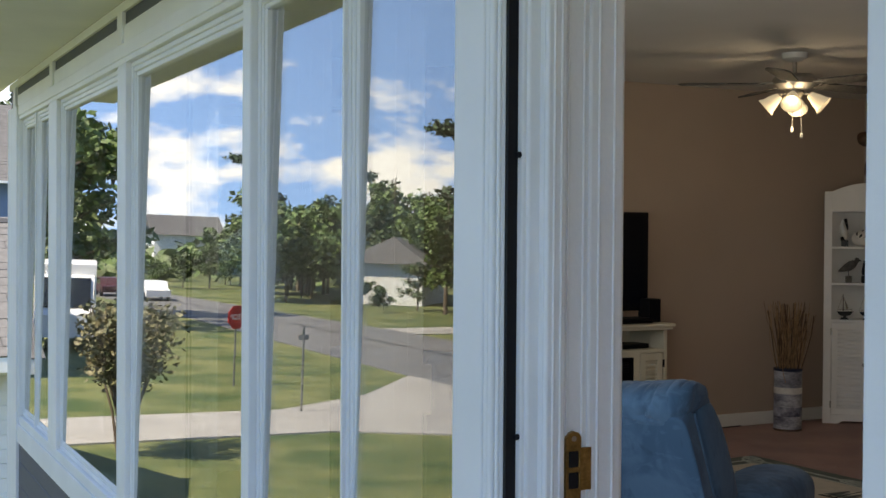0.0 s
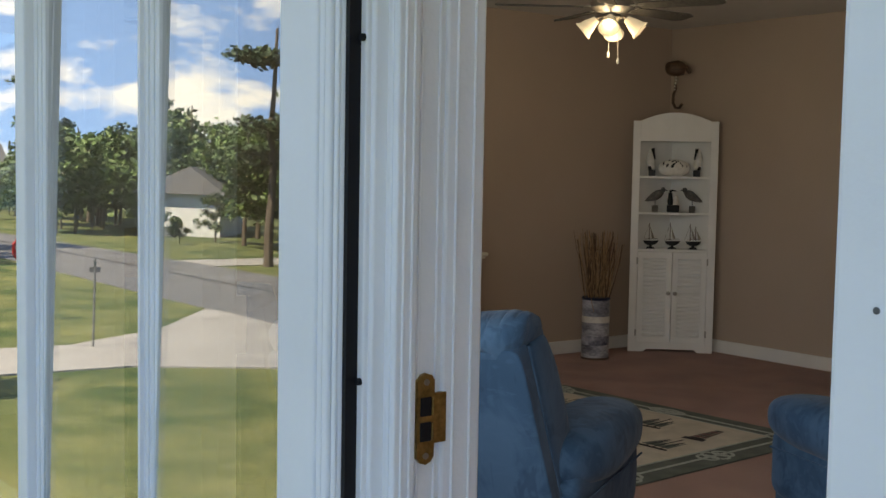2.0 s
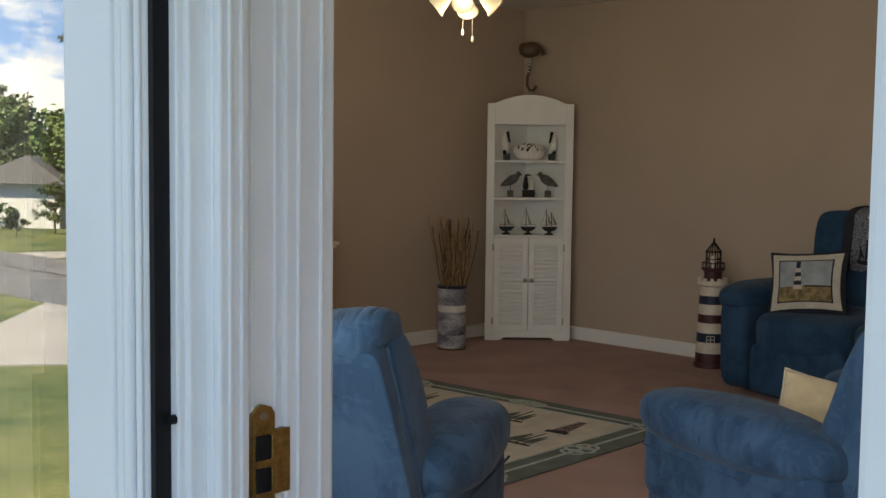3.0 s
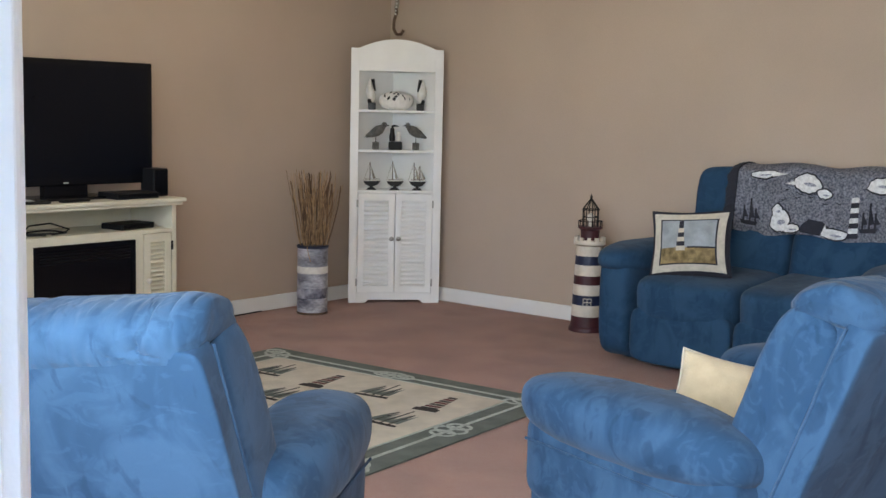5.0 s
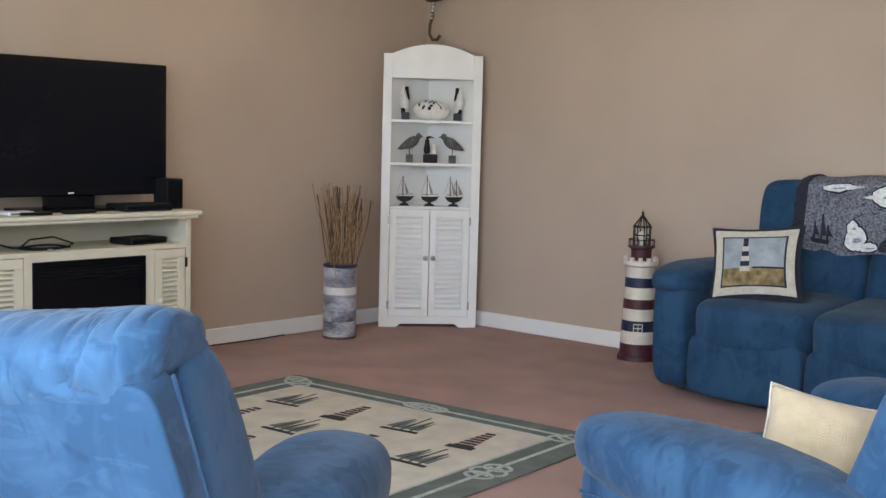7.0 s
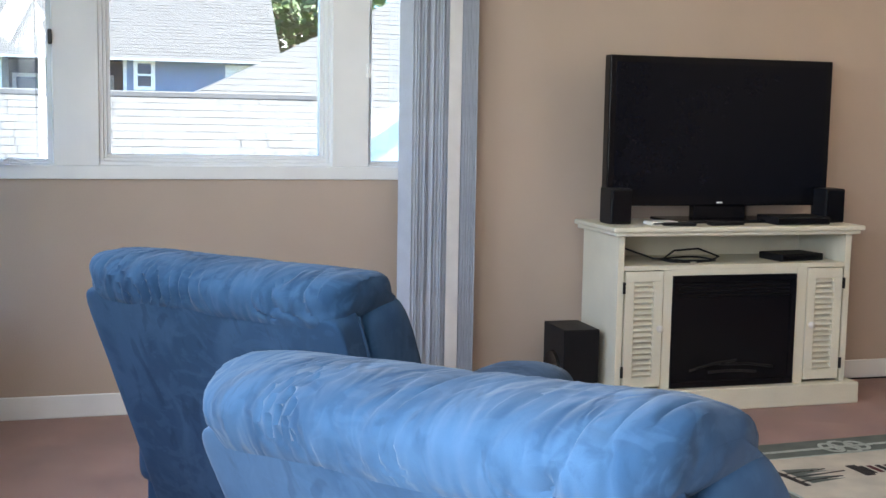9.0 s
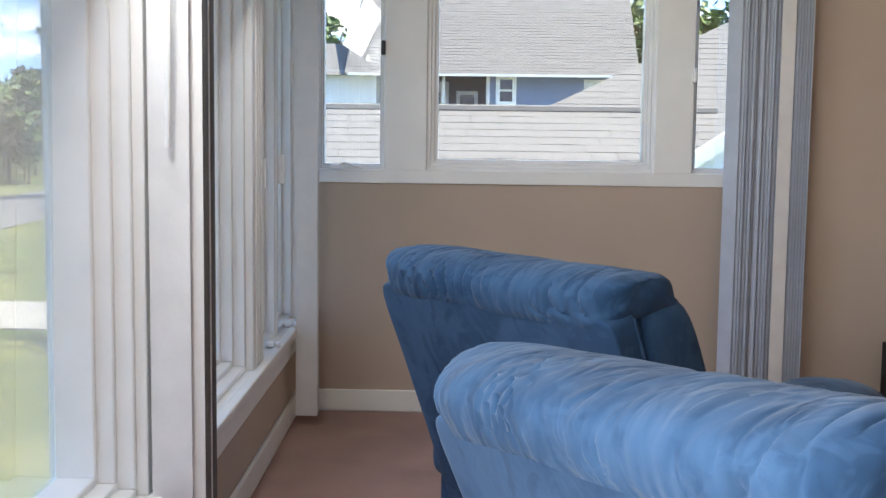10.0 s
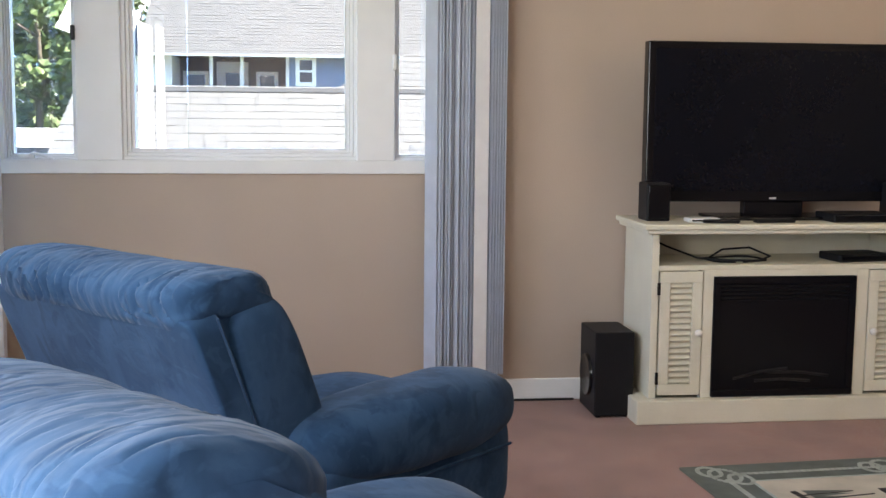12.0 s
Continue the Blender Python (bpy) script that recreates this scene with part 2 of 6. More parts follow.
PILLOW_C = mat("tapestry_cream", (0.60, 0.56, 0.48), 0.95, 0.1, 40, 0.6, 420)
PIC_SKY = mat("tapestry_sky", (0.36, 0.40, 0.44), 0.95, 0.2, 12, 0.6, 420, stretch=(1, 1, 3))
PIC_GRASS = mat("tapestry_grass", (0.26, 0.19, 0.09), 0.95, 0.45, 30, 0.6, 420)
THROW = mat("throw_slate_weave", (0.24, 0.26, 0.37), 0.95, 0.4, 90, 0.7, 380, alt=(0.60, 0.62, 0.72))
THROW_W = mat("throw_white_weave", (0.82, 0.83, 0.85), 0.95, 0.15, 60, 0.7, 380)
FROST = glow("lamp_glass_lit", (1.0, 0.88, 0.68), 0.07)
BULB = glow("bulb_lit", (1.0, 0.93, 0.78), 0.9)
GLASS_OUT = pane_glass("window_glass")
SHINGLE = mat("roof_shingle_grey", (0.105, 0.102, 0.104), 0.9, 0.14, 9, 0.5, 60, obj_random=0.14)
SHINGLE_FAR = mat("roof_shingle_far", (0.085, 0.083, 0.086), 0.9, 0.16, 5, 0.6, 40)
GRASS = mat("lawn", (0.068, 0.125, 0.024), 0.95, 0.45, 0.5, 1.0, 9, alt=(0.15, 0.155, 0.052))
ASPHALT = mat("road_asphalt", (0.13, 0.13, 0.135), 0.9, 0.12, 0.4, 0.4, 40)
CONCRETE = mat("driveway_concrete", (0.31, 0.295, 0.275), 0.85, 0.1, 0.8, 0.3, 30)
TAR = mat("road_tar_seam", (0.03, 0.03, 0.032), 0.8, 0.2, 2, 0.2, 30)
DECK = mat("porch_deck_grey", (0.25, 0.24, 0.23), 0.8, 0.15, 5, 0.3, 80)
LEAF = mat("leaf_green", (0.055, 0.10, 0.022), 0.6, 0.4, 0.8, 0.0, 10, obj_random=0.25, alt=(0.10, 0.16, 0.035))
LEAF_PINE = mat("pine_needles", (0.035, 0.062, 0.026), 0.7, 0.4, 1.2, 0.0, 10, obj_random=0.25)
LEAF_BUSH = mat("shrub_leaf", (0.10, 0.13, 0.045), 0.6, 0.45, 2.5, 0.0, 10, alt=(0.18, 0.15, 0.07))
BARK = mat("bark", (0.11, 0.085, 0.065), 0.95, 0.3, 6, 0.8, 30, stretch=(1, 1, 0.3))
VAN_WHITE = mat("van_white_paint", (0.75, 0.76, 0.78), 0.3, 0.03, 3, 0.0, 50)
VAN_DARK = mat("dark_tinted_glass", (0.01, 0.012, 0.015), 0.08, 0.05, 3, 0.0, 50)
PURPLE = mat("livery_purple", (0.06, 0.02, 0.16), 0.4, 0.05, 3, 0.0, 50)
RED = mat("sign_red", (0.42, 0.012, 0.015), 0.45, 0.1, 10, 0.05, 60)
SIGN_GREEN = mat("street_sign_dark", (0.03, 0.05, 0.05), 0.45, 0.1, 10, 0.05, 60)
OUTLET = mat("outlet_ivory", (0.74, 0.73, 0.70), 0.4, 0.03, 10, 0.0, 50)
GALV = mat("galvanised_post", (0.20, 0.20, 0.20), 0.5, 0.2, 20, 0.1, 80, metal=0.6)


# ---- mesh helpers ----
def mesh_of(bm, name, material, smooth=False, angle=40):
    me = bpy.data.meshes.new(name)
    bmesh.ops.recalc_face_normals(bm, faces=bm.faces)
    if smooth:
        for f in bm.faces:
            f.smooth = True
        lim = radians(angle)
        for e in bm.edges:
            if len(e.link_faces) == 2 and e.calc_face_angle(0.0) > lim:
                e.smooth = False
    bm.to_mesh(me)
    bm.free()
    me.materials.append(material)
    return me


def part(name, bm, material, parent, label="", smooth=False, m=None):
    ob = new(name, mesh_of(bm, name, material, smooth))
    ob.parent = parent
    if m is not None:
        ob.matrix_local = m
    if label:
        tagged(ob, label)
    return ob


def thing(name, label, category, m=Matrix(), group="", kind=""):
    ob = new(name)
    ob.empty_display_size = 0.1
    ob.matrix_world = m
    return tagged(ob, label, category, group, kind)


def solid(name, bm, material, label, category="", kind="structure", m=None, smooth=False):
    ob = new(name, mesh_of(bm, name, material, smooth))
    if m is not None:
        ob.matrix_world = m
    return tagged(ob, label, category, "", kind)


def box(x0, x1, y0, y1, z0, z1, bevel=0.0, bm=None, m=None, seg=2):
    out = bm or bmesh.new()
    made = bmesh.ops.create_cube(out, size=1)["verts"]
    for v in made:
        v.co = Vector(((x0 + x1) / 2 + v.co.x * (x1 - x0), (y0 + y1) / 2 + v.co.y * (y1 - y0), (z0 + z1) / 2 + v.co.z * (z1 - z0)))
    if bevel:
        edges = list({e for v in made for e in v.link_edges})
        made = list({v for f in bmesh.ops.bevel(out, geom=edges, offset=bevel, segments=seg, affect="EDGES", profile=0.5)["faces"] for v in f.verts} | {v for v in made if v.is_valid})
    if m is not None:
        bmesh.ops.transform(out, matrix=m, verts=made)
    return out


def cyl(r0, r1, z0, z1, seg=24, bm=None, m=None, cap=True):
    out = bm or bmesh.new()
    made = bmesh.ops.create_cone(out, cap_ends=cap, segments=seg, radius1=r0, radius2=r1, depth=z1 - z0)["verts"]
    bmesh.ops.translate(out, vec=(0, 0, (z0 + z1) / 2), verts=made)
    if m is not None:
        bmesh.ops.transform(out, matrix=m, verts=made)
    return out


def lathe(profile, seg=28, bm=None, m=None):
    """A turned shape from (radius, height) pairs."""
    out = bm or bmesh.new()
    rings, fresh = [], []
    for r, z in profile:
        ring = [out.verts.new((r * math.cos(2 * math.pi * k / seg), r * math.sin(2 * math.pi * k / seg), z)) for k in range(seg)]
        rings.append(ring)
        fresh += ring
    for a, b in zip(rings, rings[1:]):
        for k in range(seg):
            out.faces.new((a[k], a[(k + 1) % seg], b[(k + 1) % seg], b[k]))
    if profile[0][0] > 1e-4:
        out.faces.new(rings[0][::-1])
    if profile[-1][0] > 1e-4:
        out.faces.new(rings[-1])
    if m is not None:
        bmesh.ops.transform(out, matrix=m, verts=fresh)
    return out


def tube(points, r, seg=8, bm=None, taper=1.0):
    """A round bar along points."""
    out = bm or bmesh.new()
    pts = [Vector(p) for p in points]
    rings = []
    for i, p in enumerate(pts):
        d = (pts[min(i + 1, len(pts) - 1)] - pts[max(i - 1, 0)]).normalized()
        u = d.orthogonal().normalized() if i == 0 else (u - d * u.dot(d)).normalized()
        w = d.cross(u)
        rr = r * (1 + (taper - 1) * i / max(1, len(pts) - 1))
        rings.append([out.verts.new(p + rr * (math.cos(2 * math.pi * k / seg) * u + math.sin(2 * math.pi * k / seg) * w)) for k in range(seg)])
    for a, b in zip(rings, rings[1:]):
        for k in range(seg):
            out.faces.new((a[k], a[(k + 1) % seg], b[(k + 1) % seg], b[k]))
    out.faces.new(rings[0][::-1])
    out.faces.new(rings[-1])
    return out


def prism(outline, y0, y1, bm=None, m=None):
    """An outline in x and z, drawn out along y."""
    out = bm or bmesh.new()
    a = [out.verts.new((x, y0, z)) for x, z in outline]
    b = [out.verts.new((x, y1, z)) for x, z in outline]
    out.faces.new(a)
    out.faces.new(b[::-1])
    k = len(outline)
    for i in range(k):
        out.faces.new((a[i], b[i], b[(i + 1) % k], a[(i + 1) % k]))
    if m is not None:
        bmesh.ops.transform(out, matrix=m, verts=a + b)
    return out


def cushion(w, d, h, n=14, power=5.0, wrinkle=0.0, freq=6.0, seed=0.0, squash=(0, 0, 0), crease=None):
    """A stuffed block about its centre: a rounded box with sags and wrinkles."""
    bm = bmesh.new()
    bmesh.ops.create_cube(bm, size=2)
    bmesh.ops.subdivide_edges(bm, edges=bm.edges[:], cuts=n, use_grid_fill=True)
    for v in bm.verts:
        c = v.co
        p = Vector([math.sin(a * math.pi / 2) if abs(a) < 1 else a for a in c])
        k = (abs(p.x) ** power + abs(p.y) ** power + abs(p.z) ** power) ** (1 / power)
        q = p / k
        r = Vector((q.x * w / 2, q.y * d / 2, q.z * h / 2))
        if wrinkle:
            at = Vector((r.x * freq + seed, r.y * freq * 0.6, r.z * freq * 0.6))
            r += q.normalized() * wrinkle * (noise.noise(at) + 0.5 * noise.noise(at * 2.7))
        if crease:
            axis, amount, pitch, zone = crease
            e = max(0.0, q.z - zone) / (1 - zone)
            r += q.normalized() * amount * e * math.sin((r[axis] + 0.06 * noise.noise(r * 9 + Vector((seed, 0, 0)))) * pitch) * (0.6 + noise.noise(r * 5))
        v.co = r
    return bm


def back_shell(w, rear, front, z0, z1, round_top, round_side=0.035, creases=0.0, seed=0.0, nx=72, slump=0.0):
    """A padded chair back about x: straight rear and front faces, a rounded top and soft side edges, gathered by stitching."""
    r = round_top
    prof = [(rear, z0 + (z1 - r - z0) * k / 7) for k in range(8)]
    mid = (rear + front) / 2
    half = (front - rear) / 2
    prof += [(mid - half * math.cos(a), z1 - r + r * math.sin(a) ** 0.8 - slump * (1 - math.cos(a)) / 2) for a in [math.pi * k / 18 for k in range(1, 18)]]
    prof += [(front, z1 - r - slump + (z0 - z1 + r) * k / 7) for k in range(8)]
    cy, cz = mid, (z0 + z1) / 2
    bm = bmesh.new()
    rings = []
    for i in range(nx + 1):
        t = -math.cos(math.pi * i / nx) if nx < 20 else max(-1.0, min(1.0, -1 + 2 * i / nx))
        x = t * w / 2
        e = max(0.0, (abs(x) - (w / 2 - round_side)) / round_side)
        inset = round_side * (1 - math.sqrt(max(0.0, 1 - min(1, e) ** 2)))
        row = []
        for j, (y, z) in enumerate(prof):
            d = Vector((0, y - cy, z - cz))
            p = Vector((x, y, z)) - d * min(0.7, inset / (max(0.075, round_side * 1.5) if creases else 0.3))
            f = j / (len(prof) - 1)
            seam = math.exp(-((z - z0) / 0.010) ** 2)
            out = -0.004 * seam if y < mid else 0
            out += (0.002 if creases and y < mid else 0.006) * noise.noise(Vector((x * 7 + seed, y * 5, z * 7)))
            if creases:
                fade = min(1.0, (z - z0) / 0.045) if y < mid else 1.0
                warp = 0.11 * noise.noise(Vector((x * 5 + seed, f * 3, 1))) + 0.13 * (f - 0.4)
                ph = (x + warp) * 74
                end0 = min(1.0, max(0.0, (abs(x) - (w / 2 - 0.10)) / 0.10))
                run = max(0.0, 0.35 + 1.3 * noise.noise(Vector((x * 9 + seed, f * 2.2, 5))))
                fold = (1 - abs(math.sin(ph))) ** 2.2
                roll_ = 0.5 * math.sin(2 * ph + 0.8)
                out += fade * creases * 1.15 * min(run, 0.75) * (1 - 0.6 * end0) * (roll_ * 0.30 - fold)
                end = max(0.0, (abs(x) - (w / 2 - 0.13)) / 0.13)
                fan = math.sin(f * 22 + 1.6 * end + seed)
                out -= fade * creases * 0.22 * min(1.0, end * 1.4) * fan
            n_ = Vector((0, d.y * 0.6 if z > z1 - r else (-1 if y < mid else 1) * 0.1, d.z if z > z1 - r else 0.0))
            row.append(bm.verts.new(p + n_.normalized() * out))
        rings.append(row)
    m = len(prof)
    for a, b in zip(rings, rings[1:]):
        for j in range(m - 1):
            bm.faces.new((a[j], a[j + 1], b[j + 1], b[j]))
        bm.faces.new((a[m - 1], a[0], b[0], b[m - 1]))
    bm.faces.new(rings[0][::-1])
    bm.faces.new(rings[-1])
    return bm


def pillow_edge():
    steps = [k / 8 for k in range(16)]
    return [(k - 1, -1) for k in steps] + [(1, k - 1) for k in steps] + [(1 - k, 1) for k in steps] + [(-1, 1 - k) for k in steps] + [(-1, -1)]


def pillow_point(u, v, side=1, up=0.0):
    """A stuffed square with drawn-in sides and pointed corners; u and v run from -1 to 1."""
    puff = 0.068 * max(0.0, (1 - u * u) * (1 - v * v)) ** 0.42 + 0.004 * noise.noise(Vector((u * 3, v * 3, side)))
    return Vector((0.215 * u * (1 - 0.085 * (1 - v * v)), 0.178 * v * (1 - 0.085 * (1 - u * u)), side * (max(0.003, puff) + up)))


def pillow_panel(u0, u1, v0, v1, up, n=12, side=1, bm=None):
    bm = bm or bmesh.new()
    g = [[bm.verts.new(pillow_point(u0 + (u1 - u0) * i / n, v0 + (v1 - v0) * j / n, side, up)) for j in range(n + 1)] for i in range(n + 1)]
    for i in range(n):
        for j in range(n):
            bm.faces.new((g[i][j], g[i + 1][j], g[i + 1][j + 1], g[i][j + 1]))
    return bm


def leafy(bm, centre, radius, count, size, rnd, flat=0.7):
    for _ in range(count):
        d = Vector((rnd.gauss(0, 1), rnd.gauss(0, 1), rnd.gauss(0, 1)))
        d = d.normalized() * radius * rnd.random() ** 0.45
        p = centre + Vector((d.x, d.y, d.z * flat))
        s = size * rnd.uniform(0.6, 1.3)
        e = Euler((rnd.uniform(-1.2, 1.2), rnd.uniform(-1.2, 1.2), rnd.uniform(0, 6.3))).to_matrix()
        vs = [bm.verts.new(p + e @ Vector(q)) for q in ((-s * 0.55, 0, 0), (0, -s, 0.1 * s), (s * 0.55, 0, 0), (0, s, 0.1 * s))]
        bm.faces.new(vs)


# ---- structure ----
CEIL_Z, NORTH, EAST = 2.45, 5.93, 7.6
FRONT = Matrix.Translation((5.1, 0, 0)) @ pose(0, 0, 0, 0, 0, 1.0) @ Matrix.Translation((-5.1, 0, 0))   # the front wall runs slightly askew
OUT = -0.20                                                                                     # its outer face

solid("floor", box(-0.1, EAST + 0.1, -0.16, NORTH + 0.1, -0.12, 0.0), CARPET, "reddish brown short-pile carpet over the whole room", "floor")
solid("ceiling", box(-0.14, EAST + 0.14, -0.05, NORTH + 0.14, CEIL_Z, CEIL_Z + 0.12), CEIL, "matt white textured ceiling", "ceiling")
solid("wall_north", box(-0.15, EAST + 0.15, NORTH, NORTH + 0.15, 0, CEIL_Z), WALL, "tan painted plaster wall", "wall")
solid("wall_east", box(EAST, EAST + 0.15, 0.07, NORTH - 0.002, 0, CEIL_Z), WALL, "tan painted plaster wall", "wall")

# west wall with its three-part window
WY0, WY1, WZ0, WZ1 = -0.06, 1.98, 0.985, 2.12
bm = box(-0.15, 0, -0.14, NORTH - 0.002, 0, WZ0)
box(-0.15, 0, -0.14, NORTH - 0.002, WZ1, CEIL_Z, bm=bm)
box(-0.15, 0, WY1, NORTH - 0.002, WZ0, WZ1, bm=bm)
box(-0.15, 0, -0.14, WY0, WZ0, WZ1, bm=bm)
solid("wall_west", bm, WALL, "tan painted plaster wall with a wide window", "wall")


def ring(x0, x1, z0, z1, w, y0, y1, bm=None):
    """A rectangular frame in the x-z plane of width w inside the given rectangle."""
    out = bm or bmesh.new()
    box(x0, x1, y0, y1, z0, z0 + w, 0.003, out, seg=1)
    box(x0, x1, y0, y1, z1 - w, z1, 0.003, out, seg=1)
    box(x0, x0 + w, y0, y1, z0 + w, z1 - w, 0.003, out, seg=1)
    box(x1 - w, x1, y0, y1, z0 + w, z1 - w, 0.003, out, seg=1)
    return out


def window_unit(parent, x0, x1, z0, z1, y_in, y_out, rim=0.075, steps=3, lean=0.0):
    """A vinyl unit: a stepped frame ring and a pane; x along the wall, y through it."""
    for k in range(steps):
        a = x0 + rim * k / steps
        b = x1 - rim * k / steps
        c = z0 + rim * k / steps
        d = z1 - rim * k / steps
        part("window_frame" if k == 0 else "sash", ring(a, b, c, d, rim / steps + 0.001, y_out + 0.005 * k, y_in - (y_in - y_out) * 0.22 * k), VINYL, parent)
    mid = y_out + 0.5 * (y_in - y_out) if y_in < y_out else y_out + 0.017
    hw, hh = (x1 - x0) / 2 - rim + 0.004, (z1 - z0) / 2 - rim + 0.004
    p = part("pane", box(-hw, hw, -0.003, 0.003, -hh, hh), GLASS_OUT, parent, "clear double-glazed pane", m=pose((x0 + x1) / 2, mid, (z0 + z1) / 2, -lean))
    p.visible_shadow = False


def crank(parent, x, z, y, side=1):
    bm = box(x - 0.03, x + 0.03, y, y + 0.03, z, z + 0.022, 0.006)
    tube([(x, y + 0.03, z + 0.012), (x + side * 0.03, y + 0.05, z + 0.016), (x + side * 0.075, y + 0.052, z + 0.010)], 0.006, 8, bm)
    part("crank", bm, VINYL, parent, "white folding window crank", True)


# ---- west window, in its own frame: x runs north, y points out of the wall into the room ----
WESTM = Matrix(((0, -1, 0, 0), (1, 0, 0, 0), (0, 0, 1, 0), (0, 0, 0, 1)))
win = thing("window_1", "white vinyl three-part window with a wide fixed centre pane", "window", WESTM, kind="structure")
# in WESTM: local x = world y, local y = -world x
bm = box(WY0, WY1, -0.012, 0.15, WZ0, WZ0 + 0.055, 0.003)
box(WY0, WY1, -0.012, 0.15, WZ1 - 0.055, WZ1, 0.003, bm)
for a, b in ((0.285, 0.462), (1.418, 1.575), (WY0, 0.0), (1.92, WY1)):
    box(a, b, -0.012, 0.15, WZ0 + 0.055, WZ1 - 0.055, 0.003, bm)
part("casing", bm, WHITE, win, "white painted flat casing boards")
for a, b, rim in ((0.0, 0.285, 0.022), (0.462, 1.418, 0.045), (1.575, 1.92, 0.022)):
    window_unit(win, a, b, WZ0 + 0.055, WZ1 - 0.055, 0.015, 0.09, rim)
bm = box(0.06, 0.12, -0.045, -0.012, WZ0 + 0.058, WZ0 + 0.082, 0.006)
tube([(0.10, -0.04, WZ0 + 0.075), (0.12, -0.055, WZ0 + 0.085), (0.20, -0.06, WZ0 + 0.062)], 0.006, 8, bm)
part("crank", bm, VINYL, win, "white folding window crank", True)
for yy, zz in ((0.283, 1.52), (1.577, 1.42)):
    part("latch", box(yy - 0.012, yy + 0.004, -0.035, -0.010, zz, zz + 0.06, 0.004), IRON if zz > 1.5 else VINYL, win, "casement lock lever")

# ---- front wall, in its own frame FRONT: x along the wall, y towards the room ----
SILL, HEAD = 0.36, 1.985
bm = box(-0.30, 4.98, OUT + 0.03, 0, -0.12, SILL)
box(-0.30, EAST + 0.15, OUT + 0.03, 0, 2.12, CEIL_Z + 0.1, bm=bm)
box(5.87, EAST + 0.15, OUT + 0.03, 0, -0.12, 2.12, bm=bm)
box(-0.30, -0.04, OUT + 0.03, 0, SILL, 2.12, bm=bm)
solid("wall_south", bm, WALL, "tan painted front wall with a band of windows", "wall", m=FRONT)

posts = [(-0.04, 0.04), (0.93, 1.135), (2.35, 2.477), (3.755, 3.816), (4.88, 4.98)]
bm = box(-0.04, 4.98, OUT - 0.006, 0.012, SILL, SILL + 0.045, 0.004)
box(-0.04, 4.98, OUT - 0.006, 0.012, HEAD, 2.12, 0.004, bm)
for a, b in posts:
    box(a, b, OUT - 0.008, 0.010, SILL + 0.045, HEAD, 0.004, bm)
for a, b in posts[1:4]:
    for k in range(1, 4):
        e = a + (b - a) * k / 4
        box(e - 0.003, e + 0.003, 0.010, 0.017, SILL + 0.05, HEAD - 0.005, 0.001, bm, seg=1)
solid("trim", bm, TRIM, "white painted mullions, sill and head between windows", "trim", m=FRONT)
bm = box(-0.04, 4.98, 0.012, 0.045, SILL + 0.015, SILL + 0.05, 0.006)
solid("window_sill", bm, WHITE, "long white painted inside window sill", "sill", m=FRONT)
bm = box(-0.04, 4.98, 0.0, 0.018, SILL - 0.075, SILL + 0.014, 0.004)
solid("trim", bm, WHITE, "white painted apron under the window sill", "trim", m=FRONT)

units = [("window_2", [(0.04, 0.48), (0.49, 0.93)], 0.05), ("window_3", [(1.135, 2.35)], 0.052), ("window_4", [(2.477, 3.755)], 0.052), ("window_5", [(3.816, 4.376), (4.378, 4.88)], 0.035)]
for name, spans, rim in units:
    w = thing(name, "white vinyl " + ("pair of casement windows" if len(spans) == 2 else "fixed picture window") + " facing the street", "window", FRONT, kind="structure")
    for a, b in spans:
        window_unit(w, a, b, SILL + 0.045, HEAD, -0.015, OUT + 0.012, rim, 3, 0.85)        # the panes lean in a little at the top
    if len(spans) == 2:
        part("mullion", box(spans[0][1] - 0.004, spans[1][0] + 0.004, OUT + 0.004, -0.008, SILL + 0.045, HEAD), VINYL, w)
        for a, b in spans:
            crank(w, (a + b) / 2, SILL + 0.05, -0.012)
            part("latch", box(b - 0.02, b - 0.005, -0.012, 0.02, 1.0, 1.11, 0.004), VINYL, w, "casement lock lever")

# outside: frieze of dark panels under the soffit, white strips between
bm = box(-0.30, 4.99, OUT - 0.012, OUT + 0.03, HEAD + 0.02, 2.055, 0.003)
box(-0.30, EAST + 0.15, OUT - 0.012, OUT + 0.03, 2.165, 2.20, 0.003, bm)
for c in (-0.10, 1.03, 2.41, 3.785, 5.0):
    box(c - 0.035, c + 0.035, OUT - 0.016, OUT + 0.03, 2.055, 2.165, 0.003, bm)
solid("trim", bm, TRIM, "white painted frieze boards under the porch ceiling", "trim", m=FRONT)
solid("frieze_panel", box(-0.3, EAST + 0.15, OUT, OUT + 0.03, 2.055, 2.165), SIDING, "dark slate panels in the frieze", "panel", m=FRONT)
solid("porch_ceiling", box(-0.75, EAST + 0.7, -0.78, OUT - 0.013, 2.20, 2.26), SOFFIT, "cream painted porch soffit", "ceiling", m=FRONT)
solid("house_roof", prism([(-0.8, 2.27), (EAST + 0.8, 2.27), (EAST + 0.8, 2.40), (-0.8, 2.40)], -0.80, OUT - 0.2), SHINGLE_FAR, "low grey shingle roof over house and porch", "roof", m=FRONT)
solid("porch_deck", box(4.6, EAST + 0.5, -2.1, OUT + 0.02, -0.2, -0.03), DECK, "grey boarded porch deck", "floor", m=FRONT)
bm = box(-0.22, 0.10, OUT - 0.02, OUT + 0.03, -0.12, 2.06, 0.004, m=Matrix.Translation((-0.08, 0, 0)))
solid("trim", bm, TRIM, "white corner board of the house", "trim", m=FRONT)
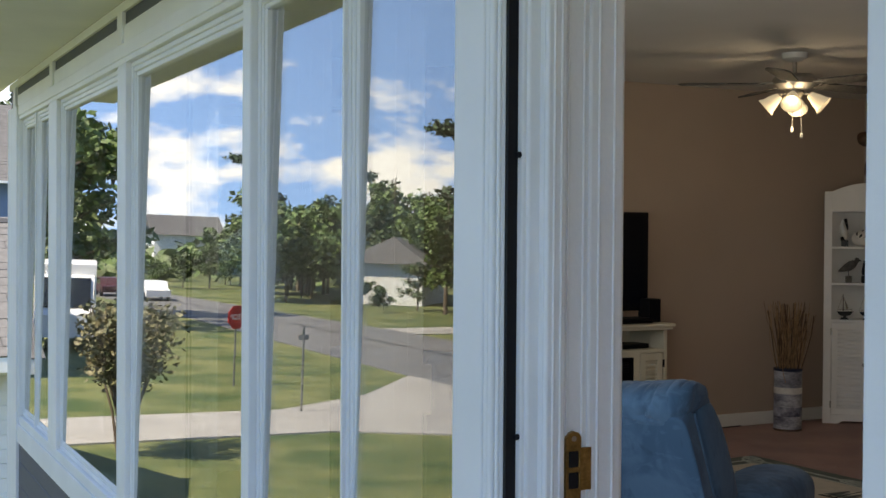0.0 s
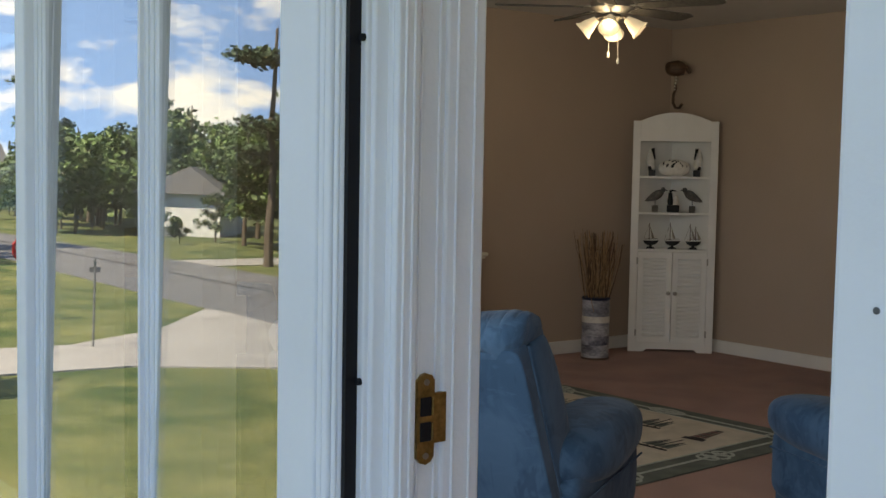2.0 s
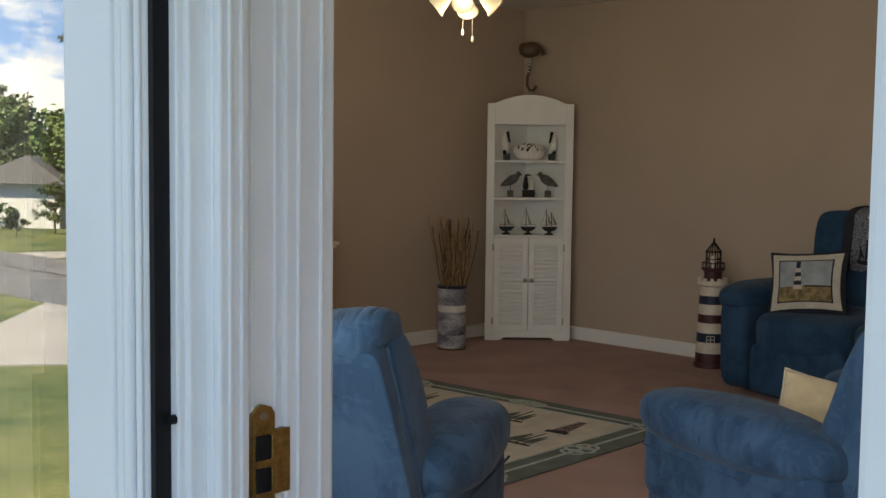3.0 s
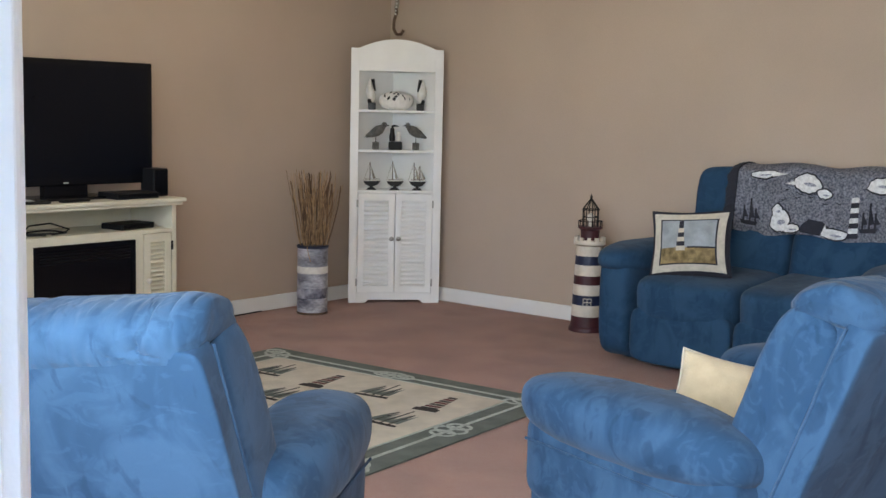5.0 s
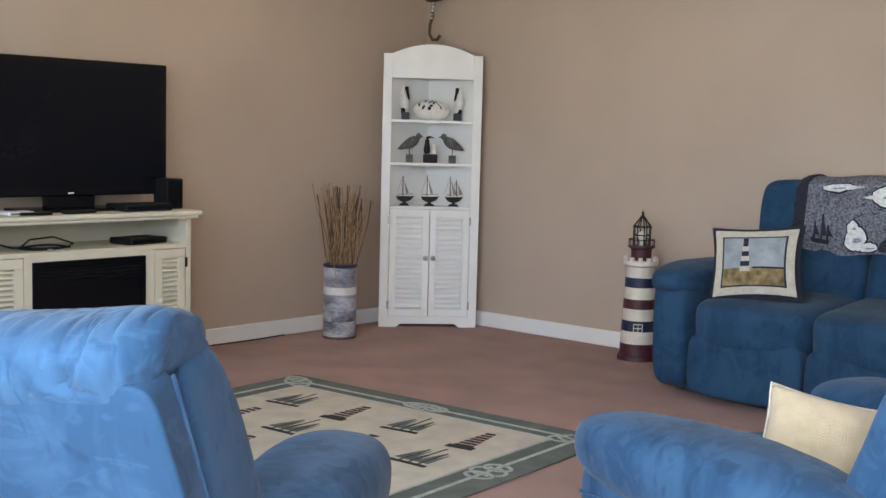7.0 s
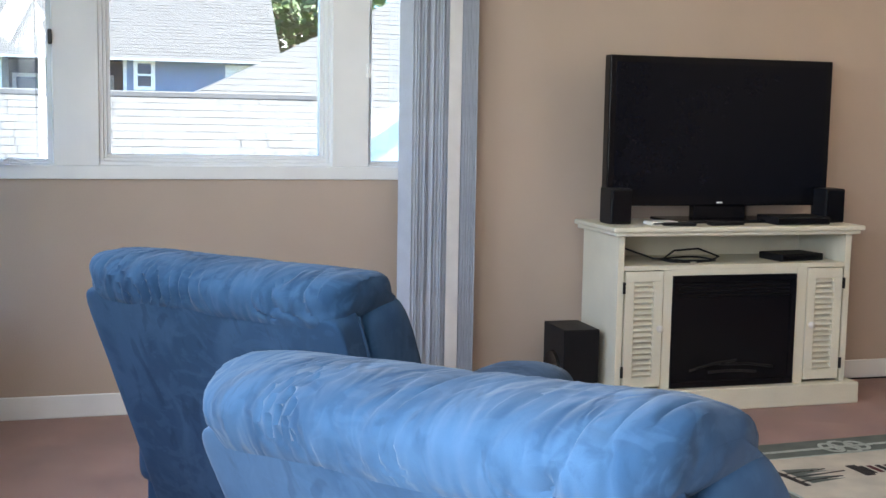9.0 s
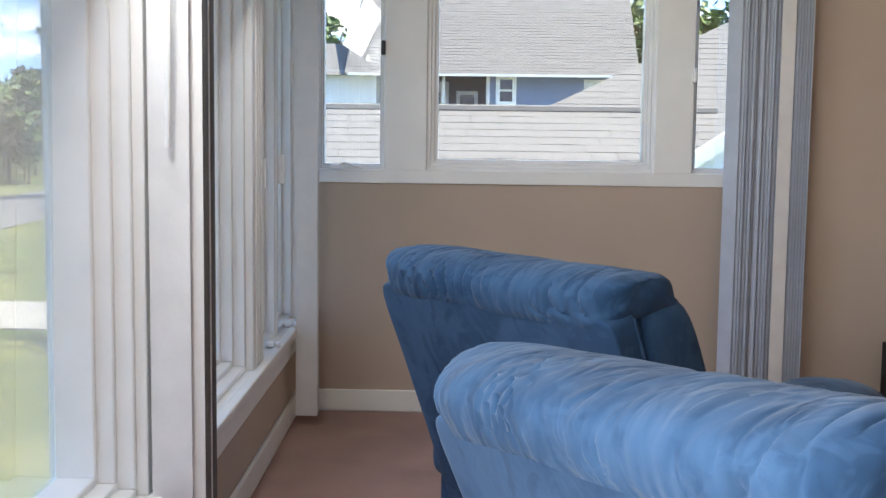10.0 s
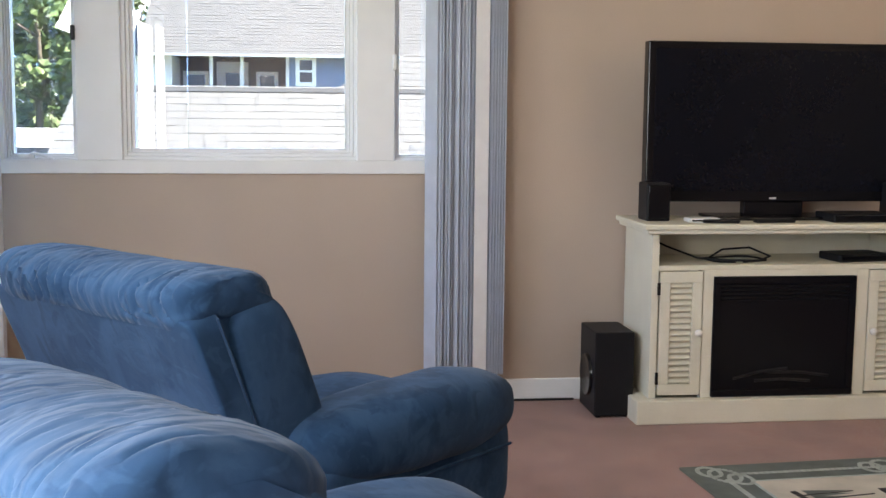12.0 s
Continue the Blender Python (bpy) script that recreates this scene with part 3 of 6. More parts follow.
bm = box(-0.30, 4.98, OUT - 0.014, OUT + 0.03, SILL - 0.10, SILL, 0.004)
solid("trim", bm, TRIM, "white outer window sill board", "trim", m=FRONT)
solid("baseboard", box(0.0, 4.98, 0.0, 0.016, 0.0, 0.095, 0.005), WHITE, "white painted baseboard", "baseboard", m=FRONT)
solid("baseboard", box(0.0, 0.016, 0.0, NORTH, 0.0, 0.095, 0.005), WHITE, "white painted baseboard with a dusty joint", "baseboard")
solid("baseboard", box(0.016, EAST, NORTH - 0.016, NORTH, 0.0, 0.095, 0.005), WHITE, "white painted baseboard", "baseboard")

# door frame with weather strip, stop, strike; wide board on the hinge side
DR = 5.77
frame_ob = thing("door_frame", "white painted entry door frame, door standing open", "door frame", FRONT, kind="structure")
bm = box(4.885, 5.030, OUT - 0.002, OUT + 0.03, -0.05, 2.02, 0.005)
for a, b, y in ((4.985, 4.998, -0.008), (5.003, 5.016, -0.011), (5.018, 5.028, -0.006)):
    box(a, b, OUT + y, OUT - 0.001, -0.05, 2.02, 0.003, bm)
part("casing", bm, TRIM, frame_ob, "white moulded outer casing, slightly scuffed")
part("weather_strip", box(5.0305, 5.039, OUT + 0.004, OUT + 0.03, -0.05, 2.02), BLACK, frame_ob, "black rubber weather strip")
bm = bmesh.new()
for a, b, y0, y1 in ((4.99, 5.052, OUT + 0.022, 0.0), (4.99, 5.060, OUT + 0.030, 0.0), (4.99, 5.072, OUT + 0.050, 0.0), (5.072, 5.084, OUT + 0.050, -0.114), (5.060, 5.078, -0.065, 0.0)):
    box(a, b, y0, y1, -0.05, 2.02, 0.003, bm)
for y, x in ((-0.138, 5.0868), (-0.124, 5.0868), (-0.104, 5.0752), (-0.074, 5.0752), (-0.048, 5.0812), (-0.018, 5.0812)):
    box(5.06, x, y - 0.0022, y + 0.0022, -0.05, 2.02, 0.001, bm, seg=1)
part("jamb", bm, TRIM, frame_ob, "white stepped door jamb with a paint crack")
part("crack", box(5.0705, 5.0730, -0.080, -0.030, 0.990, 0.994), GREY_WOOD, frame_ob)
part("inner_casing", box(4.98, 5.056, 0.0, 0.020, 0, 2.05, 0.005), WHITE, frame_ob)
part("head", box(4.885, 5.94, OUT - 0.004, 0.0, 2.02, 2.10, 0.005), TRIM, frame_ob)
part("hinge_board", box(DR, DR + 0.17, OUT - 0.012, OUT + 0.04, -0.05, 2.02, 0.006), TRIM, frame_ob, "wide white board, scuffed, with a few nail holes")
part("hinge_jamb", box(DR + 0.03, DR + 0.10, OUT + 0.04, 0.0, -0.05, 2.02, 0.004), TRIM, frame_ob)
part("threshold", box(5.06, DR + 0.03, OUT - 0.02, 0.02, -0.05, 0.012, 0.006), NICKEL, frame_ob, "worn metal threshold")
for z in (1.52, 1.072):
    part("screw", cyl(0.005, 0.005, 0, 0.006, 10, m=pose(5.046, OUT + 0.022, z, 90)), BLACK, frame_ob)
pts = [(-0.014, -0.052), (-0.009, -0.059), (0.0, -0.062), (0.009, -0.059), (0.014, -0.052), (0.014, -0.034), (0.034, -0.034), (0.034, 0.034), (0.014, 0.034), (0.014, 0.052), (0.009, 0.059), (0, 0.062), (-0.009, 0.059), (-0.014, 0.052)]
strike = part("strike_plate", prism(pts, -0.0065, 0.0), BRASS, frame_ob, "worn brass strike plate", m=pose(5.0735, -0.094, 1.018, 0, 0, 90))
for dz in (0.017, -0.017):
    part("bolt_hole", box(-0.010, 0.008, -0.0085, -0.0064, dz - 0.013, dz + 0.013, 0.001), BLACK, strike)
    part("tongue", box(0.008, 0.011, -0.0105, -0.0064, dz - 0.012, dz + 0.012, 0.001), BRASS, strike)
for dz in (0.050, -0.050):
    part("screw", cyl(0.0045, 0.0045, 0, 0.0015, 10, m=pose(0, -0.0065, dz, 90)), NICKEL, strike)
for z in (0.9, 1.25, 1.6, 0.55):
    part("nail_hole", cyl(0.003, 0.003, 0, 0.001, 8, m=pose(DR + 0.06 + 0.02 * math.sin(z * 9), OUT - 0.0120, z, 90)), GREY_WOOD, frame_ob)

# ---- recliners ----
def recliner_parts(ch, tone, seed, roll, reach, tall, lift, span):
    def put(name, bm, m, label=""):
        return part(name, bm, tone, ch, label, True, m)
    B = pose(0, -0.30, 0.318 + lift, 22, roll)                    # frame of the tilted back: z runs up it
    W = 0.80
    put("base", box(-0.34, 0.34, -0.36, 0.34, 0.03, 0.27, 0.04), Matrix())
    put("seat", cushion(0.58, 0.72, 0.24, 12, 4.0, 0.012, 5, seed), pose(0, 0.06, 0.37, 3))
    put("backrest", back_shell(W - 0.03, -0.105, 0.07, -0.10, tall - 0.03, 0.03, 0.03, 0, seed + 3, 40), B)
    put("back_panel", cushion(W, 0.075, tall + 0.215, 26, 20.0, 0.005, 4, seed + 5), B @ pose(0, -0.0965, (tall - 0.205) / 2), "flat brushed rear panel")
    part("headrest", back_shell(W + 0.002, -0.1375, 0.115, tall - 0.024, tall + 0.100, 0.085, 0.085, 0.020, seed + 7, 170, 0.085), SUEDE_TOP, ch, "gathered padded top roll with radiating creases", True, B)
    for s in (-1, 1):
        put("side_bolster", cushion(0.085, 0.190, tall - 0.01, 16, 4.0, 0.006, 6, seed + 2 * s), B @ pose(s * (W / 2 - 0.036), 0.020, tall / 2 - 0.035), "darker stitched side strip")
        part("seam", tube([(s * (W / 2 + 0.001), -0.070, z * tall) for z in (0.0, 0.3, 0.6, 0.97)], 0.0035, 6), tone, ch, m=B)
        arm = put("arm", cushion(0.20, 0.80 * reach, 0.25, 16, 7.0, 0.006, 5, seed + s), pose(s * (span - 0.01), -0.4 * (1 - reach), 0.375))
        put("arm_pad", cushion(0.26, 0.86 * reach, 0.20, 22, 2.7, 0.008, 6, seed + 9 + s), pose(s * span, 0.02 - 0.42 * (1 - reach), 0.520, 1), "overstuffed arm pad")
        part("seam", tube([(s * 0.1085, y * reach, 0.045 + 0.02 * y) for y in (-0.36, -0.1, 0.15, 0.36)], 0.004, 6), tone, arm)
        put("side_panel", box(-0.075, 0.075, -0.36, 0.37, 0.03, 0.31, 0.03), pose(s * (span - 0.01), 0.37 * (reach - 1), 0) @ Matrix.Diagonal((1, min(1.0, reach + 0.05), 1, 1)))
    put("footrest", cushion(0.58, 0.13, 0.30, 10, 5.0, 0.006, 5, seed + 20), pose(0, 0.375, 0.22))
    for s in (-1, 1):
        lever = part("lever_cup", lathe([(0.0, 0.0), (0.060, 0.0), (0.066, 0.008), (0.052, 0.012), (0.045, 0.004), (0, 0.004)], 20), BLACK, ch, "black recessed recline lever", True, pose(s * (span + 0.066), 0.14, 0.20, 0, s * 90, 0) @ Matrix.Diagonal((0.75, 1, 1, 1)))
        part("handle", box(-0.012, 0.012, -0.035, 0.035, 0.006, 0.016, 0.004), BLACK_GLOSS, lever)


def recliner(m, label, tone, seed, roll=0, reach=1.0, tall=0.59, lift=0.0, span=0.41):
    ch = thing("recliner", label, "recliner", m, "blue recliners")
    recliner_parts(ch, tone, seed, roll, reach, tall, lift, span)
    return ch


recliner(pose(1.90, 1.175, 0, 0, 0, 41), "light blue suede recliner with its back to the street windows", SUEDE, 1.0, 0, 0.84, 0.59, 0.010)
recliner(pose(3.395, 1.385, 0, 0, 0, 28.5), "light blue suede recliner beside the entry door", SUEDE, 11.0, -5.0, 0.84, 0.598, 0.020, 0.355)
recliner(pose(4.305, 2.66, 0, 0, 0, 75), "light blue suede recliner holding a pale yellow cushion", SUEDE, 23.0, 0, 0.96, 0.655)

# pale yellow cushion in the third recliner
cu = thing("throw_pillow", "pale yellow gathered cushion with cream piping in a recliner", "pillow", pose(4.235, 2.69, 0.520, 62, 10, 24) @ Matrix.Diagonal((0.67, 0.70, 1.5, 1)))
bm = pillow_panel(-1, 1, -1, 1, 0, 24)
pillow_panel(-1, 1, -1, 1, 0, 24, -1, bm)
bmesh.ops.remove_doubles(bm, verts=bm.verts[:], dist=0.007)
part("cover", bm, PILLOW_Y, cu, smooth=True)
part("piping", tube([Vector((p.x, p.y, 0)) for p in (pillow_point(u, v) for u, v in pillow_edge())], 0.006, 6), PILLOW_C, cu, "cream corded edge")
part("zip", tube([Vector((p.x, p.y + 0.004, -0.012)) for p in (pillow_point(u / 4, 1) for u in range(-2, 4))], 0.005, 6), PILLOW_N, cu, "dark zip along one edge")

# ---- two-seat reclining sofa on the north wall ----
so = thing("sofa", "dark blue suede reclining sofa with a woven throw on its back", "sofa", pose(3.17, 5.40, 0))
part("base", box(-0.70, 0.70, -0.36, 0.42, 0.03, 0.30, 0.04), SUEDE_DARK, so, smooth=True)
for k, cx in enumerate((-0.29, 0.29)):
    part("seat", cushion(0.585, 0.80, 0.25, 16, 5.5, 0.008, 4, 30 + k), SUEDE_DARK, so, smooth=True, m=pose(cx, -0.06, 0.385, 3))
    part("backrest", cushion(0.585, 0.26, 0.50, 16, 3.4, 0.016, 5, 34 + k), SUEDE_DARK, so, smooth=True, m=pose(cx, 0.27, 0.58, -14))
    part("headrest", cushion(0.60, 0.24, 0.36, 16, 6.0, 0.008, 5, 38 + k), SUEDE_DARK, so, smooth=True, m=pose(cx, 0.345, 0.86, -10))
    part("footrest", cushion(0.57, 0.10, 0.30, 12, 6, 0.006, 4, 41 + k), SUEDE_DARK, so, smooth=True, m=pose(cx, -0.40, 0.19))
for s in (-1, 1):
    part("arm", cushion(0.20, 0.82, 0.58, 14, 6, 0.006, 4, 44 + s), SUEDE_DARK, so, smooth=True, m=pose(s * 0.69, -0.03, 0.32))
    part("arm_pad", cushion(0.29, 0.87, 0.17, 16, 2.8, 0.008, 5, 47 + s), SUEDE_DARK, so, smooth=True, m=pose(s * 0.70, -0.03, 0.560))

# throw over the sofa back: a draped sheet with woven shapes on it
TH0, TH1 = 2.86, 3.95


def drape(u, v, lift=0.0):
    """u along the sofa, v from 0 at the front hem over the top to 1 behind."""
    s = v * 0.95
    if s < 0.36:
        y, z = 5.565 + 0.03 * s / 0.36, 0.71 + s * 0.90
    elif s < 0.60:
        a = (s - 0.36) / 0.24 * math.pi
        y, z = 5.735 - 0.14 * math.cos(a), 1.034 + 0.045 * math.sin(a)
    else:
        y, z = 5.885, 1.034 - (s - 0.60)
    w = 0.010 * math.sin(u * 14 + 3 * v) + 0.008 * noise.noise(Vector((u * 5, v * 4, 0)))
    return Vector((u, y - lift - w * 0.6, z + lift * 0.25 + (w if s < 0.6 else 0)))


th = thing("throw_blanket", "slate blue woven throw with white clouds, ships and navy fringe", "blanket")
bm = bmesh.new()
NU, NV = 60, 34
grid = [[bm.verts.new(drape(TH0 + (TH1 - TH0) * i / NU, j / NV)) for j in range(NV + 1)] for i in range(NU + 1)]
for i in range(NU):
    for j in range(NV):
        bm.faces.new((grid[i][j], grid[i + 1][j], grid[i + 1][j + 1], grid[i][j + 1]))
geo = bmesh.ops.solidify(bm, geom=bm.faces[:], thickness=0.008)
part("weave", bm, THROW, th, smooth=True)


def woven(outline, name, material, lift=0.010):
    """A flat woven figure laid on the throw: outline in metres along and down the hanging front."""
    bm = bmesh.new()
    vs = [bm.verts.new(drape(u, v, lift)) for u, v in outline]
    bm.faces.new(vs)
    bmesh.ops.triangulate(bm, faces=bm.faces[:])
    part(name, bm, material, th)


def blob(cu, cv, ru, rv, n=16, seed=0, bite=0.3):
    rnd = random.Random(seed)
    return [(cu + ru * math.cos(2 * math.pi * k / n) * (1 - bite * rnd.random()), cv + rv * math.sin(2 * math.pi * k / n) * (1 - bite * rnd.random())) for k in range(n)]


def cloud(u, v, a, b, seed, tail=0):
    woven(blob(u, v, a + 0.008, b + 0.010, 22, seed, 0.22), "cloud_outline", PILLOW_N)
    woven(blob(u, v, a, b, 22, seed, 0.22), "cloud_figure", THROW_W, 0.013)
    woven(blob(u + 0.01, v - 0.006, a * 0.5, b * 0.22, 12, seed + 50), "cloud_core", THROW, 0.016)
    if tail:
        woven([(u + a * 0.6 * tail, v + 0.010), (u + a * 1.7 * tail, v - 0.012), (u + a * 0.6 * tail, v - 0.020)], "cloud_tail", THROW_W, 0.013)


for k, (u, v, a, b, tl) in enumerate(((3.02, 0.37, 0.085, 0.026, 1), (3.27, 0.315, 0.075, 0.060, -1), (3.36, 0.27, 0.04, 0.03, 0), (3.13, 0.085, 0.060, 0.075, 0), (3.11, 0.15, 0.030, 0.040, 0), (3.20, 0.035, 0.05, 0.03, 0), (3.43, 0.035, 0.075, 0.035, 0), (3.66, 0.32, 0.09, 0.05, 1), (3.78, 0.10, 0.07, 0.09, 0))):
    cloud(u, v, a, b, k, tl)
for u in (2.955, 3.60):
    woven([(u - 0.05, 0.075), (u + 0.05, 0.075), (u + 0.038, 0.05), (u - 0.038, 0.05)], "ship_hull", PILLOW_N)
    for du, top in ((-0.03, 0.17), (0.005, 0.22), (0.035, 0.16)):
        woven([(u + du - 0.005, 0.07), (u + du + 0.005, 0.07), (u + du + 0.005, top), (u + du - 0.005, top)], "ship_mast", PILLOW_N)
        woven([(u + du, top - 0.01), (u + du + 0.026, 0.10), (u + du, 0.095)], "ship_sail", PILLOW_N)
woven([(3.25, 0.012), (3.40, 0.012), (3.40, 0.07), (3.36, 0.10), (3.29, 0.10), (3.25, 0.06)], "house_figure", PILLOW_N)
woven([(3.36, 0.012), (3.395, 0.012), (3.38, 0.09)], "roof_figure", THROW_W, 0.015)
for k in range(9):
    u, v = 3.14 + 0.075 * (k % 5) + 0.02 * (k // 5), 0.205 + 0.035 * (k // 5) + 0.012 * (k % 3)
    woven([(u - 0.022, v + 0.014), (u, v), (u + 0.022, v + 0.014), (u, v + 0.007)], "bird_figure", PILLOW_N)
for k in range(8):
    a, b = 0.02 + k * 0.03, 0.05 + k * 0.03
    woven([(3.495 + k * 0.001, a), (3.55 - k * 0.001, a), (3.549 - k * 0.001, b), (3.496 + k * 0.001, b)], "tower_band", THROW_W if k % 2 else PILLOW_N)
bm = bmesh.new()
rnd = random.Random(5)
for j in range(110):
    p = drape(TH0, j / 110 * 0.72)
    q = p + Vector((-0.03 - 0.02 * rnd.random(), -0.012 * rnd.random(), -0.025 - 0.01 * rnd.random()))
    tube([p + Vector((0.006, -0.006, 0)), (p + q) / 2 + Vector((-0.004, -0.010, 0.008)), q], 0.0085, 5, bm, 1.25)
part("fringe", bm, PILLOW_N, th, "navy bobble fringe")

# lighthouse tapestry pillow on the sofa
pl = thing("tapestry_pillow", "tapestry pillow with a striped lighthouse, cream and black border", "pillow", pose(2.83, 5.16, 0.662, 72, -5, 12))


bm = pillow_panel(-1, 1, -1, 1, 0, 24)
pillow_panel(-1, 1, -1, 1, 0, 24, -1, bm)
bmesh.ops.remove_doubles(bm, verts=bm.verts[:], dist=0.007)
part("cover", bm, PILLOW_N, pl, smooth=True)
part("piping", tube([Vector((p.x, p.y, 0)) for p in (pillow_point(u, v) for u, v in pillow_edge())], 0.006, 6), PILLOW_N, pl, "black corded edge")
part("border", pillow_panel(-0.93, 0.93, -0.92, 0.92, 0.002, 16), PILLOW_C, pl, "cream woven border", True)
part("inner_line", pillow_panel(-0.75, 0.75, -0.72, 0.72, 0.004), PILLOW_N, pl, smooth=True)
part("sky_picture", pillow_panel(-0.71, 0.71, -0.20, 0.68, 0.006), PIC_SKY, pl, smooth=True)
part("grass_picture", pillow_panel(-0.71, 0.71, -0.68, -0.20, 0.006), PIC_GRASS, pl, smooth=True)
part("shore_line", pillow_panel(0.0, 0.71, -0.22, -0.17, 0.0075, 4), PILLOW_N, pl, smooth=True)
for k in range(6):
    a = -0.30 + k * 0.145
    part("lighthouse_band", pillow_panel(-0.30 + k * 0.012, -0.06 - k * 0.012, a, a + 0.145, 0.008, 3), PILLOW_N if k % 2 else PILLOW_C, pl)
part("lighthouse_lamp", pillow_panel(-0.24, -0.12, 0.57, 0.67, 0.009, 3), PILLOW_N, pl)

# ---- rug ----
rug = thing("area_rug", "sage green bordered rug with cream field and lighthouse and ship motifs", "rug", pose(1.92, 3.29, 0, 0, 0, 3.5))
RW, RD = 0.91, 0.74
part("border", box(-RW, RW, -RD, RD, 0.001, 0.010, 0.003), RUG_GREEN, rug)
part("field", box(-RW + 0.20, RW - 0.20, -RD + 0.19, RD - 0.19, 0.010, 0.0125), RUG_CREAM, rug)
part("field_edge", ring(-RW + 0.19, RW - 0.19, -RD + 0.18, RD - 0.18, 0.008, 0, 0.0015), RUG_LIGHT, rug, m=pose(0, 0, 0.0118, -90) @ Matrix.Diagonal((1, 1, -1, 1)))
bm = bmesh.new()
def rope(points, r=0.006):
    for a, b in zip(points, points[1:]):
        a, b = Vector(a), Vector(b)
        n = max(1, int((b - a).length / 0.022))
        for k in range(n):
            p = a.lerp(b, (k + 0.5) / n)
            ang = math.degrees(math.atan2((b - a).y, (b - a).x))
            box(-0.0085, 0.0085, -r * 1.5, r * 1.5, 0.0095, 0.0125, bm=bm, m=pose(p.x, p.y, 0, 0, 0, ang))
for s in (-1, 1):
    rope([(-RW + 0.16, s * (RD - 0.11)), (RW - 0.16, s * (RD - 0.11))])
    rope([(s * (RW - 0.11), -RD + 0.16), (s * (RW - 0.11), RD - 0.16)])
def knot(cx, cy, ang):
    for ph, rr in ((0, 0.06), (0.06, 0.045), (-0.06, 0.045)):
        pts = [(cx + ph * math.cos(ang) + rr * math.cos(t) * 1.2, cy + ph * math.sin(ang) + rr * math.sin(t) * 0.85) for t in [2 * math.pi * k / 18 for k in range(19)]]
        rope(pts, 0.005)
for sx in (-1, 1):
    for sy in (-1, 1):
        knot(sx * (RW - 0.12), sy * (RD - 0.12), sx * sy * 0.7)
    knot(sx * (RW - 0.11), 0, math.pi / 2)
    knot(0, sx * (RD - 0.11), 0)
part("rope_pattern", bm, RUG_LIGHT, rug, "pale rope and knot pattern")
def rug_tower(cx, cy, ang):
    bm, bd = bmesh.new(), bmesh.new()
    for k in range(7):
        w = 0.028 - 0.0022 * k
        box(-0.085 + k * 0.022, -0.085 + k * 0.022 + 0.013, -w, w, 0.0122, 0.0145, bm=bm if k % 2 else bd, m=pose(cx, cy, 0, 0, 0, ang) @ Matrix.Diagonal((1.6, 1.5, 1, 1)))
    box(-0.11, -0.085, -0.04, 0.04, 0.0122, 0.0145, bm=bd, m=pose(cx, cy, 0, 0, 0, ang) @ Matrix.Diagonal((1.6, 1.5, 1, 1)))
    tagged(part("lighthouse_motif", bm, RUG_RED, rug), kind="stuff")
    tagged(part("lighthouse_motif", bd, RUG_DARK, rug), kind="stuff")
def rug_ship(cx, cy, ang):
    bm = bmesh.new()
    m = pose(cx, cy, 0, 0, 0, ang) @ Matrix.Diagonal((1.45, 1.5, 1, 1))
    box(-0.09, -0.075, -0.06, 0.06, 0.0122, 0.0145, bm=bm, m=m)
    for q in (-0.03, 0.0, 0.03):
        box(-0.075, 0.09 - abs(q) * 1.2, q - 0.002, q + 0.002, 0.0122, 0.0145, bm=bm, m=m)
    part("ship_motif", bm, RUG_DARK, rug)
    bm = bmesh.new()
    for q in (-0.050, -0.030, -0.008, 0.012, 0.032):
        vs = [bm.verts.new(m @ Vector(p)) for p in ((-0.06, q, 0.0138), (-0.06, q + 0.028, 0.0138), (0.05, q + 0.004, 0.0138))]
        bm.faces.new(vs)
    part("ship_sail", bm, RUG_GREEN, rug)
for i in range(4):
    for j in range(3):
        cx, cy = -0.51 + i * 0.34, -0.345 + j * 0.345
        (rug_tower if (i + j) % 2 else rug_ship)(cx, cy, 90 if j % 2 else 96)

# ---- television stand with electric fireplace ----
ts = thing("media_console", "cream painted media console with louvred doors and electric fireplace", "tv stand", pose(0, 0, 0))
Y0, Y1, XF = 2.575, 3.715, 0.425
part("plinth", box(0.03, 0.468, 2.515, 3.765, 0, 0.098, 0.006), CREAM_WOOD, ts)
part("top", box(0.03, 0.475, 2.53, 3.75, 0.790, 0.812, 0.006), CREAM_WOOD, ts)
part("top_moulding", box(0.035, 0.462, 2.545, 3.735, 0.772, 0.790, 0.005), CREAM_WOOD, ts)
for a, b in ((Y0, Y0 + 0.03), (Y1 - 0.03, Y1)):
    part("side_panel", box(0.04, XF, a, b, 0.098, 0.772, 0.002), CREAM_WOOD, ts)
part("back_panel", box(0.035, 0.05, Y0 + 0.03, Y1 - 0.03, 0.098, 0.772), CREAM_WOOD, ts)
part("shelf", box(0.05, XF, Y0 + 0.03, Y1 - 0.03, 0.622, 0.642, 0.002), CREAM_WOOD, ts)
FA, FB = 2.835, 3.445
for a, b in ((2.792, FA), (FB, 3.494)):
    part("stile", box(XF - 0.03, XF, a, b, 0.098, 0.622, 0.002), CREAM_WOOD, ts)
part("rail", box(XF - 0.03, XF - 0.001, FA, FB, 0.597, 0.622), CREAM_WOOD, ts)
